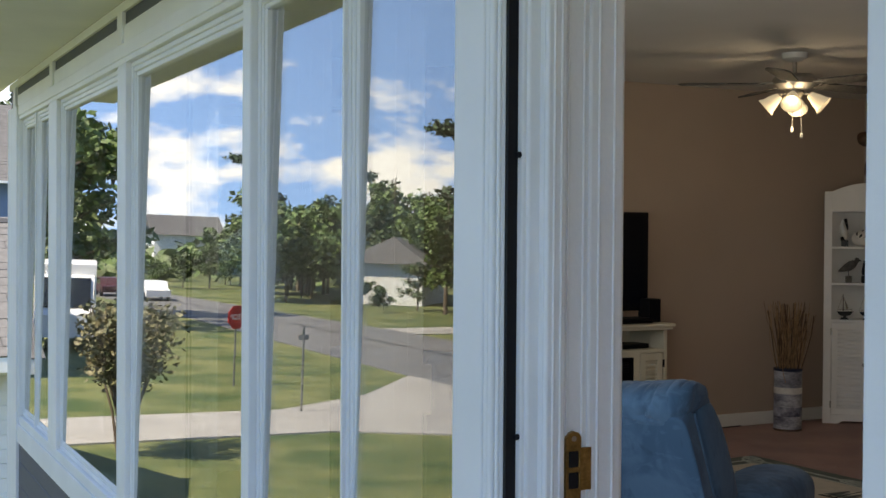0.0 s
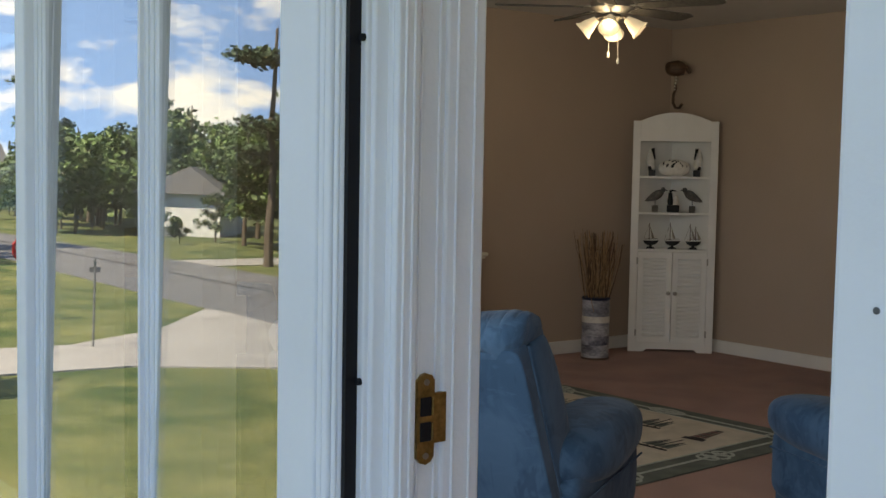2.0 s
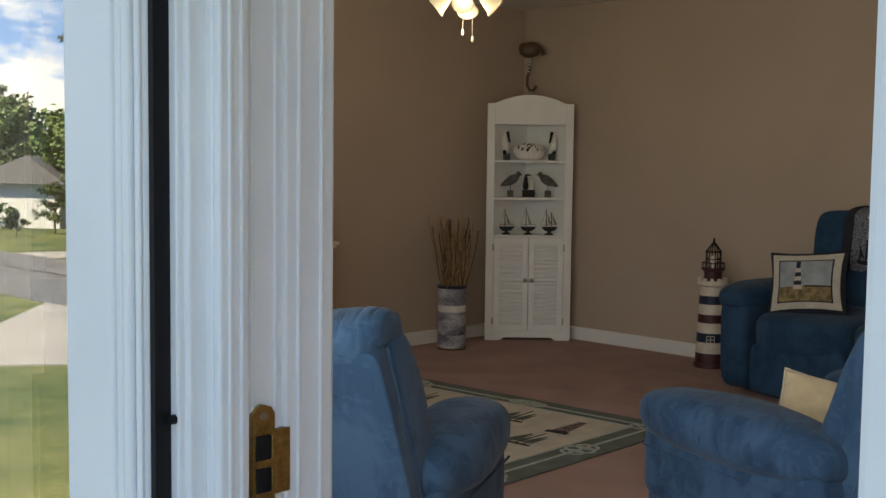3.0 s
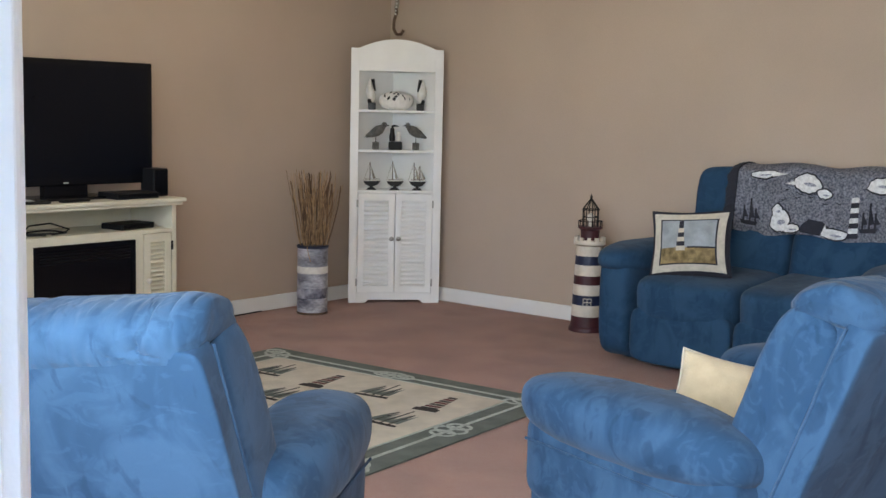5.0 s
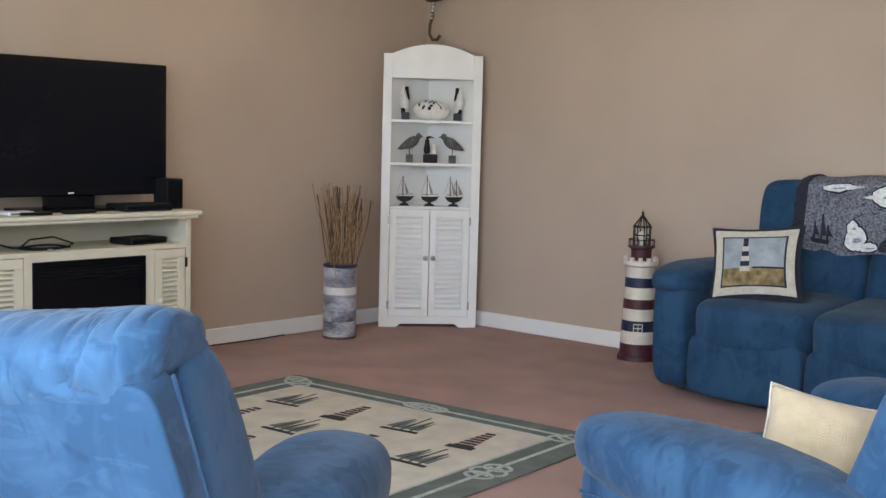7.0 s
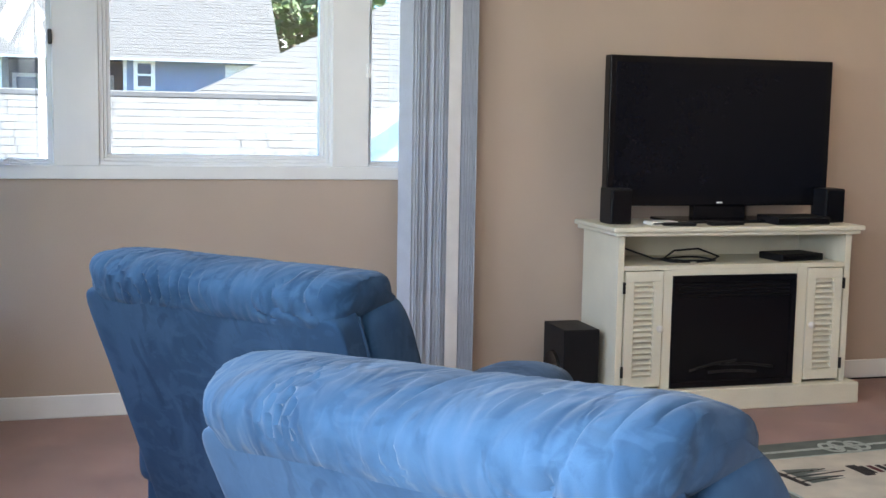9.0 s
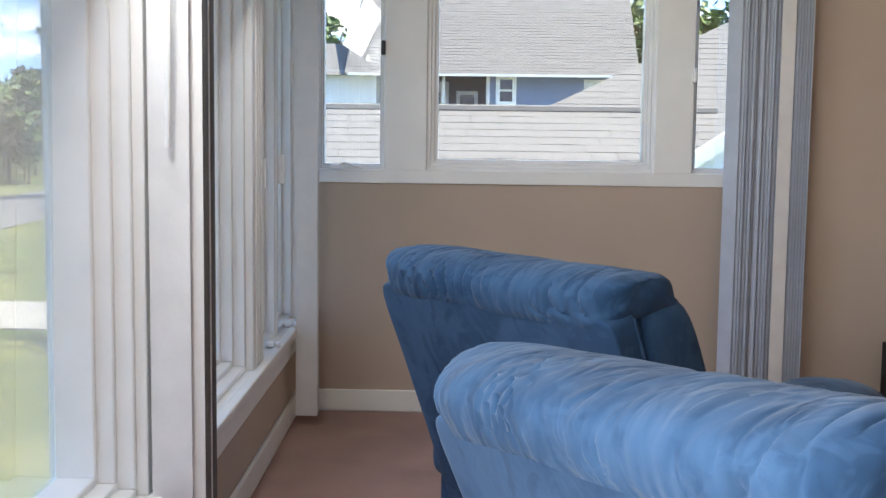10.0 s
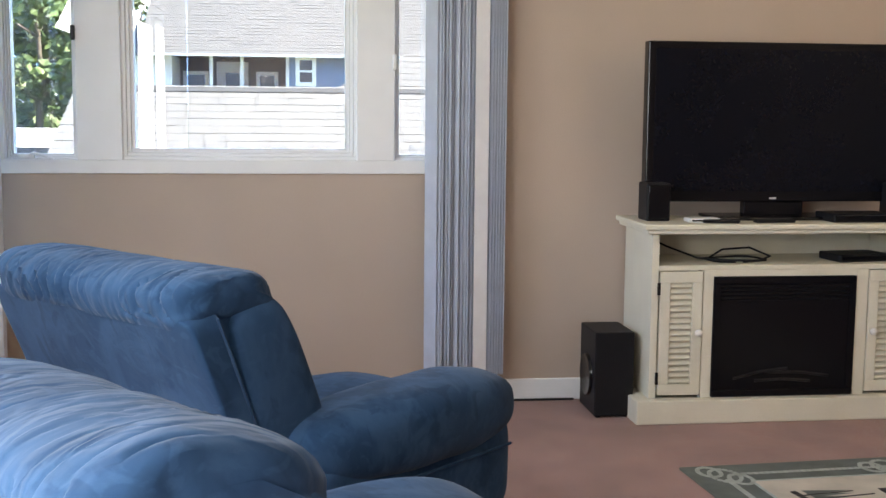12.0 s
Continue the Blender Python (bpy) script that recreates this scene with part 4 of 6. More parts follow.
def louvre_door(parent, y0, y1, z0, z1, x, count, material, knob_y, knob_mat, hinge_y, m=Matrix(), knob_z=None):
    d = new("door")
    d.parent = parent
    d.matrix_local = m
    bm = box(x - 0.02, x + 0.004, y0, y1, z0, z0 + 0.045, 0.002)
    box(x - 0.02, x + 0.004, y0, y1, z1 - 0.045, z1, 0.002, bm)
    box(x - 0.02, x + 0.004, y0, y0 + 0.042, z0 + 0.045, z1 - 0.045, 0.002, bm)
    box(x - 0.02, x + 0.004, y1 - 0.042, y1, z0 + 0.045, z1 - 0.045, 0.002, bm)
    part("door_frame", bm, material, d)
    part("door_back", box(x - 0.022, x - 0.018, y0 + 0.04, y1 - 0.04, z0 + 0.04, z1 - 0.04), material, d)
    pitch = (z1 - z0 - 0.09) / count
    shared = mesh_of(box(-0.011, 0.011, -(y1 - y0) / 2 + 0.042, (y1 - y0) / 2 - 0.042, -0.0035, 0.0035, 0.0015, seg=1), "slat", material)
    for k in range(count):
        s = new("slat", shared)
        s.parent = d
        s.matrix_local = pose(x - 0.008, (y0 + y1) / 2, z0 + 0.045 + (k + 0.5) * pitch, 0, 38, 0)
    kz = knob_z or (z0 + z1) / 2
    part("knob", lathe([(0.006, 0), (0.006, 0.010), (0.015, 0.016), (0.016, 0.022), (0.010, 0.028), (0, 0.029)], 16), knob_mat, d, "small round knob", True, pose(x + 0.004, knob_y, kz, 0, 90, 0))
    for hz in (z0 + 0.07, z1 - 0.07):
        part("hinge", box(x - 0.001, x + 0.008, hinge_y - 0.006, hinge_y + 0.006, hz - 0.025, hz + 0.025, 0.002), IRON if material == CREAM_WOOD else NICKEL, d)
    return d
louvre_door(ts, 2.612, 2.788, 0.112, 0.618, XF, 17, CREAM_WOOD, 2.77, SHELL_WHITE, 2.606, knob_z=0.37)
louvre_door(ts, 3.498, 3.676, 0.112, 0.618, XF, 17, CREAM_WOOD, 3.516, SHELL_WHITE, 3.684, knob_z=0.365)
fi = part("fireplace", box(XF - 0.20, XF - 0.004, FA + 0.003, FB - 0.003, 0.100, 0.595, 0.003), BLACK, ts, "black glass-fronted electric fireplace insert")
part("frame", ring(FA + 0.003, FB - 0.003, 0.100, 0.595, 0.028, 0, 0.014), BLACK_GLOSS, fi, m=Matrix(((0, 1, 0, XF - 0.006), (1, 0, 0, 0), (0, 0, 1, 0), (0, 0, 0, 1))))
for k in range(4):
    part("louvre", box(XF - 0.004, XF + 0.004, FA + 0.03, FB - 0.03, 0.505 + k * 0.016, 0.514 + k * 0.016, 0.002), BLACK_GLOSS, fi)
part("glass", box(XF - 0.003, XF + 0.001, FA + 0.032, FB - 0.032, 0.13, 0.498), BLACK_GLOSS, fi)
for y0, z0, y1, z1 in ((2.93, 0.175, 3.16, 0.215), (3.08, 0.20, 3.34, 0.180), (3.02, 0.165, 3.26, 0.160)):
    part("log", tube([(XF + 0.001, y0, z0), (XF + 0.0016, (y0 + y1) / 2, (z0 + z1) / 2 + 0.008), (XF + 0.001, y1, z1)], 0.006, 8), IRON, fi, "dim ceramic log behind the glass")

tv = thing("television", "large black flat-screen television, switched off, on the console", "television", pose(0.20, 3.15, 0.812, 0, 0, 90))
# local x runs south to north along the screen, local -y faces the room
part("screen_frame", box(-0.553, 0.553, -0.03, 0.03, 0.072, 0.732, 0.006), BLACK_GLOSS, tv)
part("screen", box(-0.522, 0.522, -0.0325, -0.029, 0.115, 0.702), SCREEN, tv, "dark reflective screen")
part("back_cover", box(-0.40, 0.40, 0.03, 0.075, 0.13, 0.62, 0.02), BLACK, tv)
part("neck", box(-0.12, 0.14, -0.02, 0.03, 0.012, 0.075, 0.006), BLACK_GLOSS, tv)
part("foot", box(-0.27, 0.27, -0.12, 0.12, 0.0, 0.014, 0.006), BLACK_GLOSS, tv)
part("emblem", box(-0.015, 0.015, -0.0335, -0.0295, 0.083, 0.090, 0.001), SHELL_WHITE, tv, "small pale maker's emblem")

def small_speaker(y, label):
    sp = thing("bookshelf_speaker", label, "speaker", pose(0.27, y, 0.812), "small black speakers")
    part("cabinet", box(-0.06, 0.06, -0.05, 0.05, 0, 0.155, 0.006), BLACK, sp)
    part("grille", box(0.060, 0.066, -0.044, 0.044, 0.008, 0.147, 0.004), BLACK_GLOSS, sp)
small_speaker(2.625, "small black satellite speaker beside the television stand edge")
small_speaker(3.685, "small black satellite speaker near the wall corner side")

sw = thing("subwoofer", "black subwoofer on the carpet beside the console", "speaker", pose(0.22, 2.455, 0))
part("cabinet", box(-0.125, 0.125, -0.082, 0.082, 0.008, 0.358, 0.005), BLACK, sw)
part("driver", lathe([(0.0, 0.004), (0.03, 0.002), (0.075, 0.010), (0.085, 0.012), (0.09, 0.0)], 28), BLACK_GLOSS, sw, "side-firing driver cone", True, pose(0.0, -0.082, 0.16, 90))
for a in (-0.1, 0.1):
    for b in (-0.06, 0.06):
        part("foot", cyl(0.012, 0.012, 0, 0.010, 12, m=pose(a, b, 0)), BLACK, sw)

def set_box(name, label, x, y, z, w, d, h, rz=0, mat_=BLACK):
    o = thing(name, label, "electronics", pose(x, y, z, 0, 0, rz))
    part("case", box(-d / 2, d / 2, -w / 2, w / 2, 0, h, 0.006), mat_, o)
    part("front_panel", box(d / 2 - 0.002, d / 2 + 0.003, -w / 2 + 0.008, w / 2 - 0.008, 0.006, h - 0.006, 0.002), BLACK_GLOSS, o)
set_box("disc_player", "slim black disc player on the console top", 0.33, 3.47, 0.812, 0.27, 0.18, 0.035)
set_box("media_box", "black set-top box lying on the console shelf", 0.28, 3.50, 0.642, 0.24, 0.16, 0.032, 8)
set_box("remote_control", "black remote control lying on the console top", 0.40, 3.09, 0.812, 0.17, 0.045, 0.016, 5)
set_box("remote_control", "black remote control beside the small speaker", 0.41, 2.86, 0.812, 0.15, 0.04, 0.015, -8)
set_box("wireless_router", "small pale router on the console top", 0.36, 2.80, 0.812, 0.13, 0.09, 0.018, 0, OUTLET)
cb = thing("coiled_cable", "loose black cables on the console shelf", "cable")
bm = tube([(0.10, 2.66, 0.72), (0.16, 2.72, 0.69), (0.26, 2.82, 0.652), (0.33, 2.93, 0.650), (0.36, 3.05, 0.652), (0.30, 3.12, 0.662), (0.22, 3.06, 0.690), (0.20, 2.95, 0.680), (0.27, 2.86, 0.650)], 0.0045, 7)
tube([(0.27 + 0.09 * math.cos(t), 2.98 + 0.13 * math.sin(t), 0.647 + 0.003 * math.sin(3 * t)) for t in [6.283 * k / 26 for k in range(26)]], 0.0045, 7, bm)
part("cable", bm, BLACK, cb, smooth=True)
fc = thing("floor_cable", "thin dark cable along the baseboard", "cable")
part("cable", tube([(0.025, 2.04, 0.006), (0.03, 2.2, 0.006), (0.04, 2.36, 0.008)], 0.005, 6), BLACK, fc)
fc = thing("floor_cable", "thin dark cable on the carpet near the vase", "cable")
part("cable", tube([(0.03, 3.78, 0.006), (0.035, 4.2, 0.006), (0.05, 4.45, 0.007), (0.03, 4.7, 0.006)], 0.004, 6), BLACK, fc)

# outlet under the west window
ou = thing("wall_outlet", "ivory double wall outlet below the window", "outlet", pose(0.0, 1.035, 0.40))
part("plate", box(0.0, 0.006, -0.037, 0.037, -0.058, 0.058, 0.002), OUTLET, ou)
for dz in (-0.022, 0.022):
    part("socket", box(0.006, 0.009, -0.017, 0.017, dz - 0.015, dz + 0.015, 0.003), OUTLET, ou)
    for dy in (-0.006, 0.006):
        part("slot", box(0.0088, 0.0095, dy - 0.0012, dy + 0.0012, dz - 0.006, dz + 0.006), BLACK, ou)

# ---- vertical blinds drawn aside ----
bl = thing("vertical_blind", "grey vertical blind vanes stacked at the window's edge", "blind", Matrix(), "vertical blinds")
vane = mesh_of(box(-0.042, 0.042, -0.0012, 0.0012, -0.99, 0.99), "vane", BLIND)
for k in range(17):
    o = new("vane", vane)
    o.parent = bl
    o.matrix_local = pose(0.085 + 0.006 * math.sin(k * 2.3), 1.722 + k * 0.0098, 1.13, 0, 0, 30 + 8 * math.sin(k * 1.7))
vane2 = mesh_of(box(-0.0015, 0.0015, -0.030, 0.030, -1.0, 1.0), "vane", BLIND_W)
for k in range(3):
    o = new("vane", vane2)
    o.parent = bl
    o.matrix_local = pose(0.06 + k * 0.03, 1.905 + k * 0.012, 1.13, 0, 0, 10 * k - 8)
for k in range(9):
    o = new("vane", vane)
    o.parent = bl
    o.matrix_local = pose(0.075, 1.955 + k * 0.0078, 1.13, 0, 0, 26 + 7 * math.sin(k * 2.1))
part("headrail", box(0.03, 0.13, -0.02, 2.05, 2.14, 2.19, 0.006), BLIND_W, bl)
bl = thing("vertical_blind", "white vertical blind vanes bunched in the window corner", "blind", FRONT, "vertical blinds")
vane3 = mesh_of(box(-0.044, 0.044, -0.0015, 0.0015, -1.04, 1.04), "vane", BLIND_W)
for k in range(10):
    o = new("vane", vane3)
    o.parent = bl
    o.matrix_local = pose(0.255 + k * 0.006, 0.082, 1.09, 0, 0, 88 + 2 * math.sin(k * 2))
# some white vanes coloured dark to stand for shade between the stacked vanes
vane_shaded = mesh_of(box(-0.047, 0.047, -0.0015, 0.0015, -1.04, 1.04), "vane", BLIND_SHADED)
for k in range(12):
    o = new("vane", vane_shaded if k in (1, 2, 3, 7, 8, 9, 10) else vane3)
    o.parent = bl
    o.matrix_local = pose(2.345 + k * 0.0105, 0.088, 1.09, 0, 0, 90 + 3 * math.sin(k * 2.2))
o = new("vane", mesh_of(box(-0.0015, 0.0015, -0.042, 0.042, -1.04, 1.04), "vane", BLIND_W))
o.parent = bl
o.matrix_local = pose(2.49, 0.066, 1.09, 0, 0, 10)
part("headrail", box(0.1, 4.9, 0.03, 0.13, 2.14, 2.19, 0.006), BLIND_W, bl)
part("wand", tube([(2.52, 0.075, 2.14), (2.52, 0.078, 1.6), (2.52, 0.07, 1.17)], 0.006, 8), BLIND_W, bl, "clear plastic tilt wand")

# ---- corner cabinet ----
CC = pose(0.355, 5.612, 0, 0, 0, 47)      # local x along its front, local -y faces the room
cab = thing("corner_cabinet", "white corner cabinet, open shelves above louvred doors", "cabinet", CC)
HW = 0.312
bm = bmesh.new()
for s in (-1, 1):
    box(min(s * HW, s * 0.256), max(s * HW, s * 0.256), -0.02, 0.0, 0.0, 1.725, 0.002, bm)
part("stile", bm, CAB_WHITE, cab)
arch = [(-0.256, 1.575), (0.256, 1.575), (0.256, 1.725)] + [(0.256 - 0.512 * k / 20, 1.725 + 0.062 * (1 - (1 - k / 10) ** 2)) for k in range(1, 20)] + [(-0.256, 1.725)]
part("arched_top", prism(arch, -0.02, 0.0), CAB_WHITE, cab)
base = [(-0.256, 0.0), (-0.20, 0.0), (-0.175, 0.022), (0.175, 0.022), (0.20, 0.0), (0.256, 0.0), (0.256, 0.068), (-0.256, 0.068)]
part("base_rail", prism(base, -0.024, 0.0), CAB_WHITE, cab)
def tri_shelf(z, t, inset):
    bm = bmesh.new()
    a = [bm.verts.new(p) for p in ((-0.285, inset, z), (0.285, inset, z), (0.0, 0.285, z))]
    b = [bm.verts.new(p) for p in ((-0.285, inset, z + t), (0.285, inset, z + t), (0.0, 0.285, z + t))]
    bm.faces.new(a)
    bm.faces.new(b)
    for i in range(3):
        bm.faces.new((a[i], a[(i + 1) % 3], b[(i + 1) % 3], b[i]))
    return bm
for z in (0.755, 1.03, 1.30, 1.575, 0.06):
    part("shelf", tri_shelf(z, 0.016, -0.012), CAB_WHITE, cab)
for s in (-1, 1):
    bm = bmesh.new()
    pts = [(s * 0.305, 0.0), (0.0, 0.30), (0.0, 0.285), (s * 0.29, 0.0)]
    lo = [bm.verts.new((x, y, 0.03)) for x, y in pts]
    hi = [bm.verts.new((x, y, 1.70)) for x, y in pts]
    bm.faces.new(lo)
    bm.faces.new(hi)
    for i in range(4):
        bm.faces.new((lo[i], lo[(i + 1) % 4], hi[(i + 1) % 4], hi[i]))
    part("back_panel", bm, CAB_WHITE, cab)
DM = Matrix(((0, 1, 0, 0), (-1, 0, 0, 0), (0, 0, 1, 0), (0, 0, 0, 1)))      # door frame: its x faces the room
louvre_door(cab, -0.253, -0.002, 0.072, 0.752, 0.018, 19, CAB_WHITE, -0.024, NICKEL, -0.258, DM, 0.445)
louvre_door(cab, 0.002, 0.253, 0.072, 0.752, 0.018, 19, CAB_WHITE, 0.024, NICKEL, 0.258, DM, 0.445)

def on_shelf(x, y, z, rz=0):
    return CC @ pose(x, y, z, 0, 0, rz)

def sea_bird(x, z, turn, tall, label, dark):
    """A carved shore bird on a block."""
    b = thing("carved_bird", label, "figurine", on_shelf(x, 0.05, z, 0) @ Matrix.Diagonal((turn * (0.95 if tall else 0.84), 1, 1.0 if tall else 1.06, 1)), "carved birds")
    part("block", box(-0.026, 0.026, -0.02, 0.02, 0, 0.048, 0.003), IRON if tall else GREY_WOOD, b)
    if tall:
        bm = lathe([(0, -0.06), (0.022, -0.045), (0.034, -0.01), (0.030, 0.03), (0.014, 0.06), (0, 0.07)], 16, m=pose(0.008, 0, 0.105, 0, 16))
        tube([(0.012, 0, 0.15), (0.018, 0, 0.175), (0.010, 0, 0.20), (0.0, 0, 0.207)], 0.014, 10, bm, taper=0.8)
        part("body", bm, SHELL_WHITE, b, "white carved body", True)
        part("bill", tube([(-0.002, -0.006, 0.205), (-0.010, -0.010, 0.175), (-0.020, -0.008, 0.125)], 0.014, 10, taper=0.45), BLACK, b, "long black bill", True)
        part("tail", lathe([(0, -0.02), (0.022, -0.008), (0.028, 0.004), (0.010, 0.016), (0, 0.018)], 14, m=pose(0.014, 0, 0.062, 0, 70)), BLACK, b, "black tail feathers", True)
    else:
        part("leg", cyl(0.003, 0.003, 0.045, 0.085, 8), IRON, b)
        bm = lathe([(0, -0.10), (0.010, -0.08), (0.026, -0.03), (0.034, 0.01), (0.028, 0.05), (0.012, 0.075), (0, 0.08)], 16, m=pose(0.0, 0, 0.115, 0, 68, 0))
        lathe([(0, -0.022), (0.018, -0.012), (0.021, 0.0), (0.016, 0.015), (0, 0.02)], 14, bm, pose(0.068, 0, 0.158))
        tube([(0.04, 0, 0.125), (0.056, 0, 0.14), (0.066, 0, 0.152)], 0.016, 10, bm)
        part("body", bm, GREY_WOOD, b, "grey carved body", True)
        part("bill", tube([(0.084, 0, 0.160), (0.110, 0, 0.152)], 0.005, 8, taper=0.2), IRON, b)

sea_bird(-0.165, 1.316, -1, True, "black and white carved pelican on a block", True)
sea_bird(0.165, 1.316, 1, True, "black and white carved pelican facing its twin", True)
sea_bird(-0.135, 1.046, 1, False, "grey carved sandpiper on a wooden block", False)
sea_bird(0.140, 1.046, -1, False, "grey carved sandpiper facing its twin", False)

sh = thing("spotted_shell", "white cowrie-like shell with black spots on the shelf", "shell", on_shelf(0.0, 0.05, 1.316))
bm = cushion(0.232, 0.10, 0.13, 10, 2.2, 0.004, 12, 2)
bmesh.ops.translate(bm, vec=(0, 0, 0.062), verts=bm.verts[:])
part("shell", bm, SHELL_WHITE, sh, smooth=True)
rnd = random.Random(9)
for k in range(16):
    a, e = rnd.uniform(-2.7, -0.4), rnd.uniform(0.1, 1.2)
    p = Vector((0.114 * math.cos(a) * math.cos(e), 0.050 * math.sin(a) * math.cos(e), 0.062 + 0.064 * math.sin(e)))
    part("spot", lathe([(0, -0.002), (0.011, -0.001), (0.012, 0.001), (0, 0.003)], 10, m=Matrix.Translation(p) @ (p - Vector((0, 0, 0.062))).to_track_quat("Z", "Y").to_matrix().to_4x4()), BLACK, sh)

pb = thing("penguin_group", "small black and white carved seabirds on a dark block", "figurine", on_shelf(0.0, 0.06, 1.046))
part("block", box(-0.045, 0.045, -0.022, 0.022, 0, 0.055, 0.004), BLACK, pb)
for x, h in ((-0.022, 0.10), (0.020, 0.075)):
    part("bird", lathe([(0, 0), (0.018, 0.004), (0.022, 0.03), (0.014, h * 0.75), (0.015, h * 0.9), (0, h)], 14), SHELL_WHITE if x > 0 else BLACK, pb, smooth=True, m=pose(x, 0, 0.055))
part("bird_head", tube([(-0.028, 0, 0.155), (-0.005, 0, 0.165), (0.02, 0, 0.16)], 0.010, 8, taper=0.3), BLACK, pb, smooth=True)

def model_boat(x, masts, label):
    b = thing("model_sailboat", label, "model boat", on_shelf(x, 0.055, 0.771), "model sailboats")
    part("stand", prism([(-0.035, 0), (0.035, 0), (0.022, 0.014), (0.010, 0.016), (0.010, 0.026), (-0.010, 0.026), (-0.010, 0.016), (-0.022, 0.014)], -0.014, 0.014), BLACK, b)
    part("hull", prism([(-0.055, 0.060), (0.062, 0.062), (0.040, 0.036), (0.015, 0.026), (-0.020, 0.026), (-0.042, 0.038)], -0.015, 0.015), BLACK, b)
    part("deck", box(-0.050, 0.055, -0.013, 0.013, 0.060, 0.066, 0.002), SHELL_WHITE, b)
    for mx, h in masts:
        part("mast", cyl(0.0034, 0.0024, 0.062, h, 8, m=pose(mx, 0, 0)), BROWN_WOOD, b)
        part("sail", prism([(mx + 0.020, 0.078), (mx + 0.040, 0.080), (mx + 0.004, h - 0.02)], -0.0012, 0.0012), SAIL, b, "furled tan sail")
        part("stay", tube([(mx, 0, h), (mx - 0.040, 0, 0.068)], 0.0012, 5), SAIL, b)
    part("boom", tube([(-0.045, 0, 0.072), (0.055, 0, 0.076)], 0.0018, 6), BROWN_WOOD, b)
model_boat(-0.16, [(-0.01, 0.19)], "small model sailboat with a tan sail")
model_boat(0.0, [(-0.015, 0.20)], "small model sailboat with a tall dark mast")
model_boat(0.155, [(-0.022, 0.19), (0.018, 0.17)], "two-masted model sailboat on a stand")

# ornament hanging in the corner above the cabinet
an = thing("hanging_ornament", "bronze wall ornament, carved head over a curled hook", "ornament", pose(0.20, 5.76, 0, 0, 0, 45))
part("hook", tube([(0, 0, 2.02), (0.004, 0, 1.98), (-0.012, 0, 1.93), (-0.014, 0, 1.87), (0.006, 0, 1.835), (0.035, 0, 1.835), (0.055, 0, 1.865)], 0.011, 10), BROWN_WOOD, an, smooth=True)
part("head", cushion(0.15, 0.10, 0.11, 8, 2.4, 0.018, 14, 3), BROWN_WOOD, an, smooth=True, m=pose(0.0, -0.01, 2.13))
part("snout", tube([(0.03, -0.02, 2.16), (0.08, -0.03, 2.13), (0.105, -0.03, 2.09)], 0.026, 10, taper=0.5), BROWN_WOOD, an, smooth=True)
part("neck", tube([(0, 0, 2.10), (0.008, 0, 2.05), (0, 0, 2.01)], 0.016, 10), SAIL, an, smooth=True)
for k in range(6):
    part("bead", lathe([(0, -0.007), (0.007, 0), (0, 0.007)], 10, m=pose(0.004 * math.sin(k), -0.018, 2.09 - k * 0.024)), SHELL_WHITE, an)

# ---- vase with dried reeds ----
va = thing("floor_vase", "tall round floor vase painted with a grey seascape", "vase", pose(0.275, 4.915, 0))
part("body", lathe([(0.092, 0.0), (0.098, 0.006), (0.098, 0.424), (0.101, 0.430), (0.101, 0.440), (0.090, 0.440), (0.088, 0.40), (0.088, 0.03), (0, 0.03)], 40), mat("vase_seascape", (0.20, 0.20, 0.27), 0.35, 0.55, 5, 0.02, 40, alt=(0.55, 0.56, 0.62), stretch=(1, 1, 2.4)), va, smooth=True)
part("rim", lathe([(0.0995, 0.426), (0.103, 0.432), (0.103, 0.440), (0.099, 0.444), (0.090, 0.444)], 40), NAVY, va, smooth=True)
part("base_band", lathe([(0.099, 0.0), (0.101, 0.003), (0.101, 0.012), (0.099, 0.015)], 40), BROWN_WOOD, va, smooth=True)
part("shore_band", lathe([(0.0985, 0.265), (0.0995, 0.268), (0.0995, 0.305), (0.0985, 0.310)], 40), SHELL_WHITE, va, "white painted surf band", True)
part("wave_band", lathe([(0.0985, 0.105), (0.0993, 0.110), (0.0993, 0.165), (0.0985, 0.170)], 40), mat("vase_wave", (0.10, 0.105, 0.17), 0.35, 0.5, 14, 0.02, 40, alt=(0.45, 0.45, 0.52)), va, "dark painted wave band", True)
rd = thing("dried_reeds", "bunch of tan and brown dried reeds in the vase", "dried plants", pose(0.275, 4.915, 0))
rnd = random.Random(21)
for k in range(130):
    a, r0, lean = rnd.uniform(0, 6.28), rnd.uniform(0.0, 0.05), 0.02 + 0.13 * rnd.random() ** 1.6
    h = rnd.uniform(0.74, 0.93)
    pts = []
    wob = rnd.uniform(0.0, 0.012) if k % 5 else 0.018
    for j in range(7):
        f = j / 6
        pts.append((r0 * math.cos(a) + lean * f ** 1.3 * math.cos(a) + wob * math.sin(9 * f + k), r0 * math.sin(a) + lean * f ** 1.3 * math.sin(a) + wob * math.cos(8 * f + k), 0.06 + (h - 0.06) * f))
    part("reed", tube(pts, rnd.uniform(0.0016, 0.0034) if k % 6 else 0.006, 5, taper=0.7), STICK_DARK if k % 3 == 0 else STICK_TAN, rd)

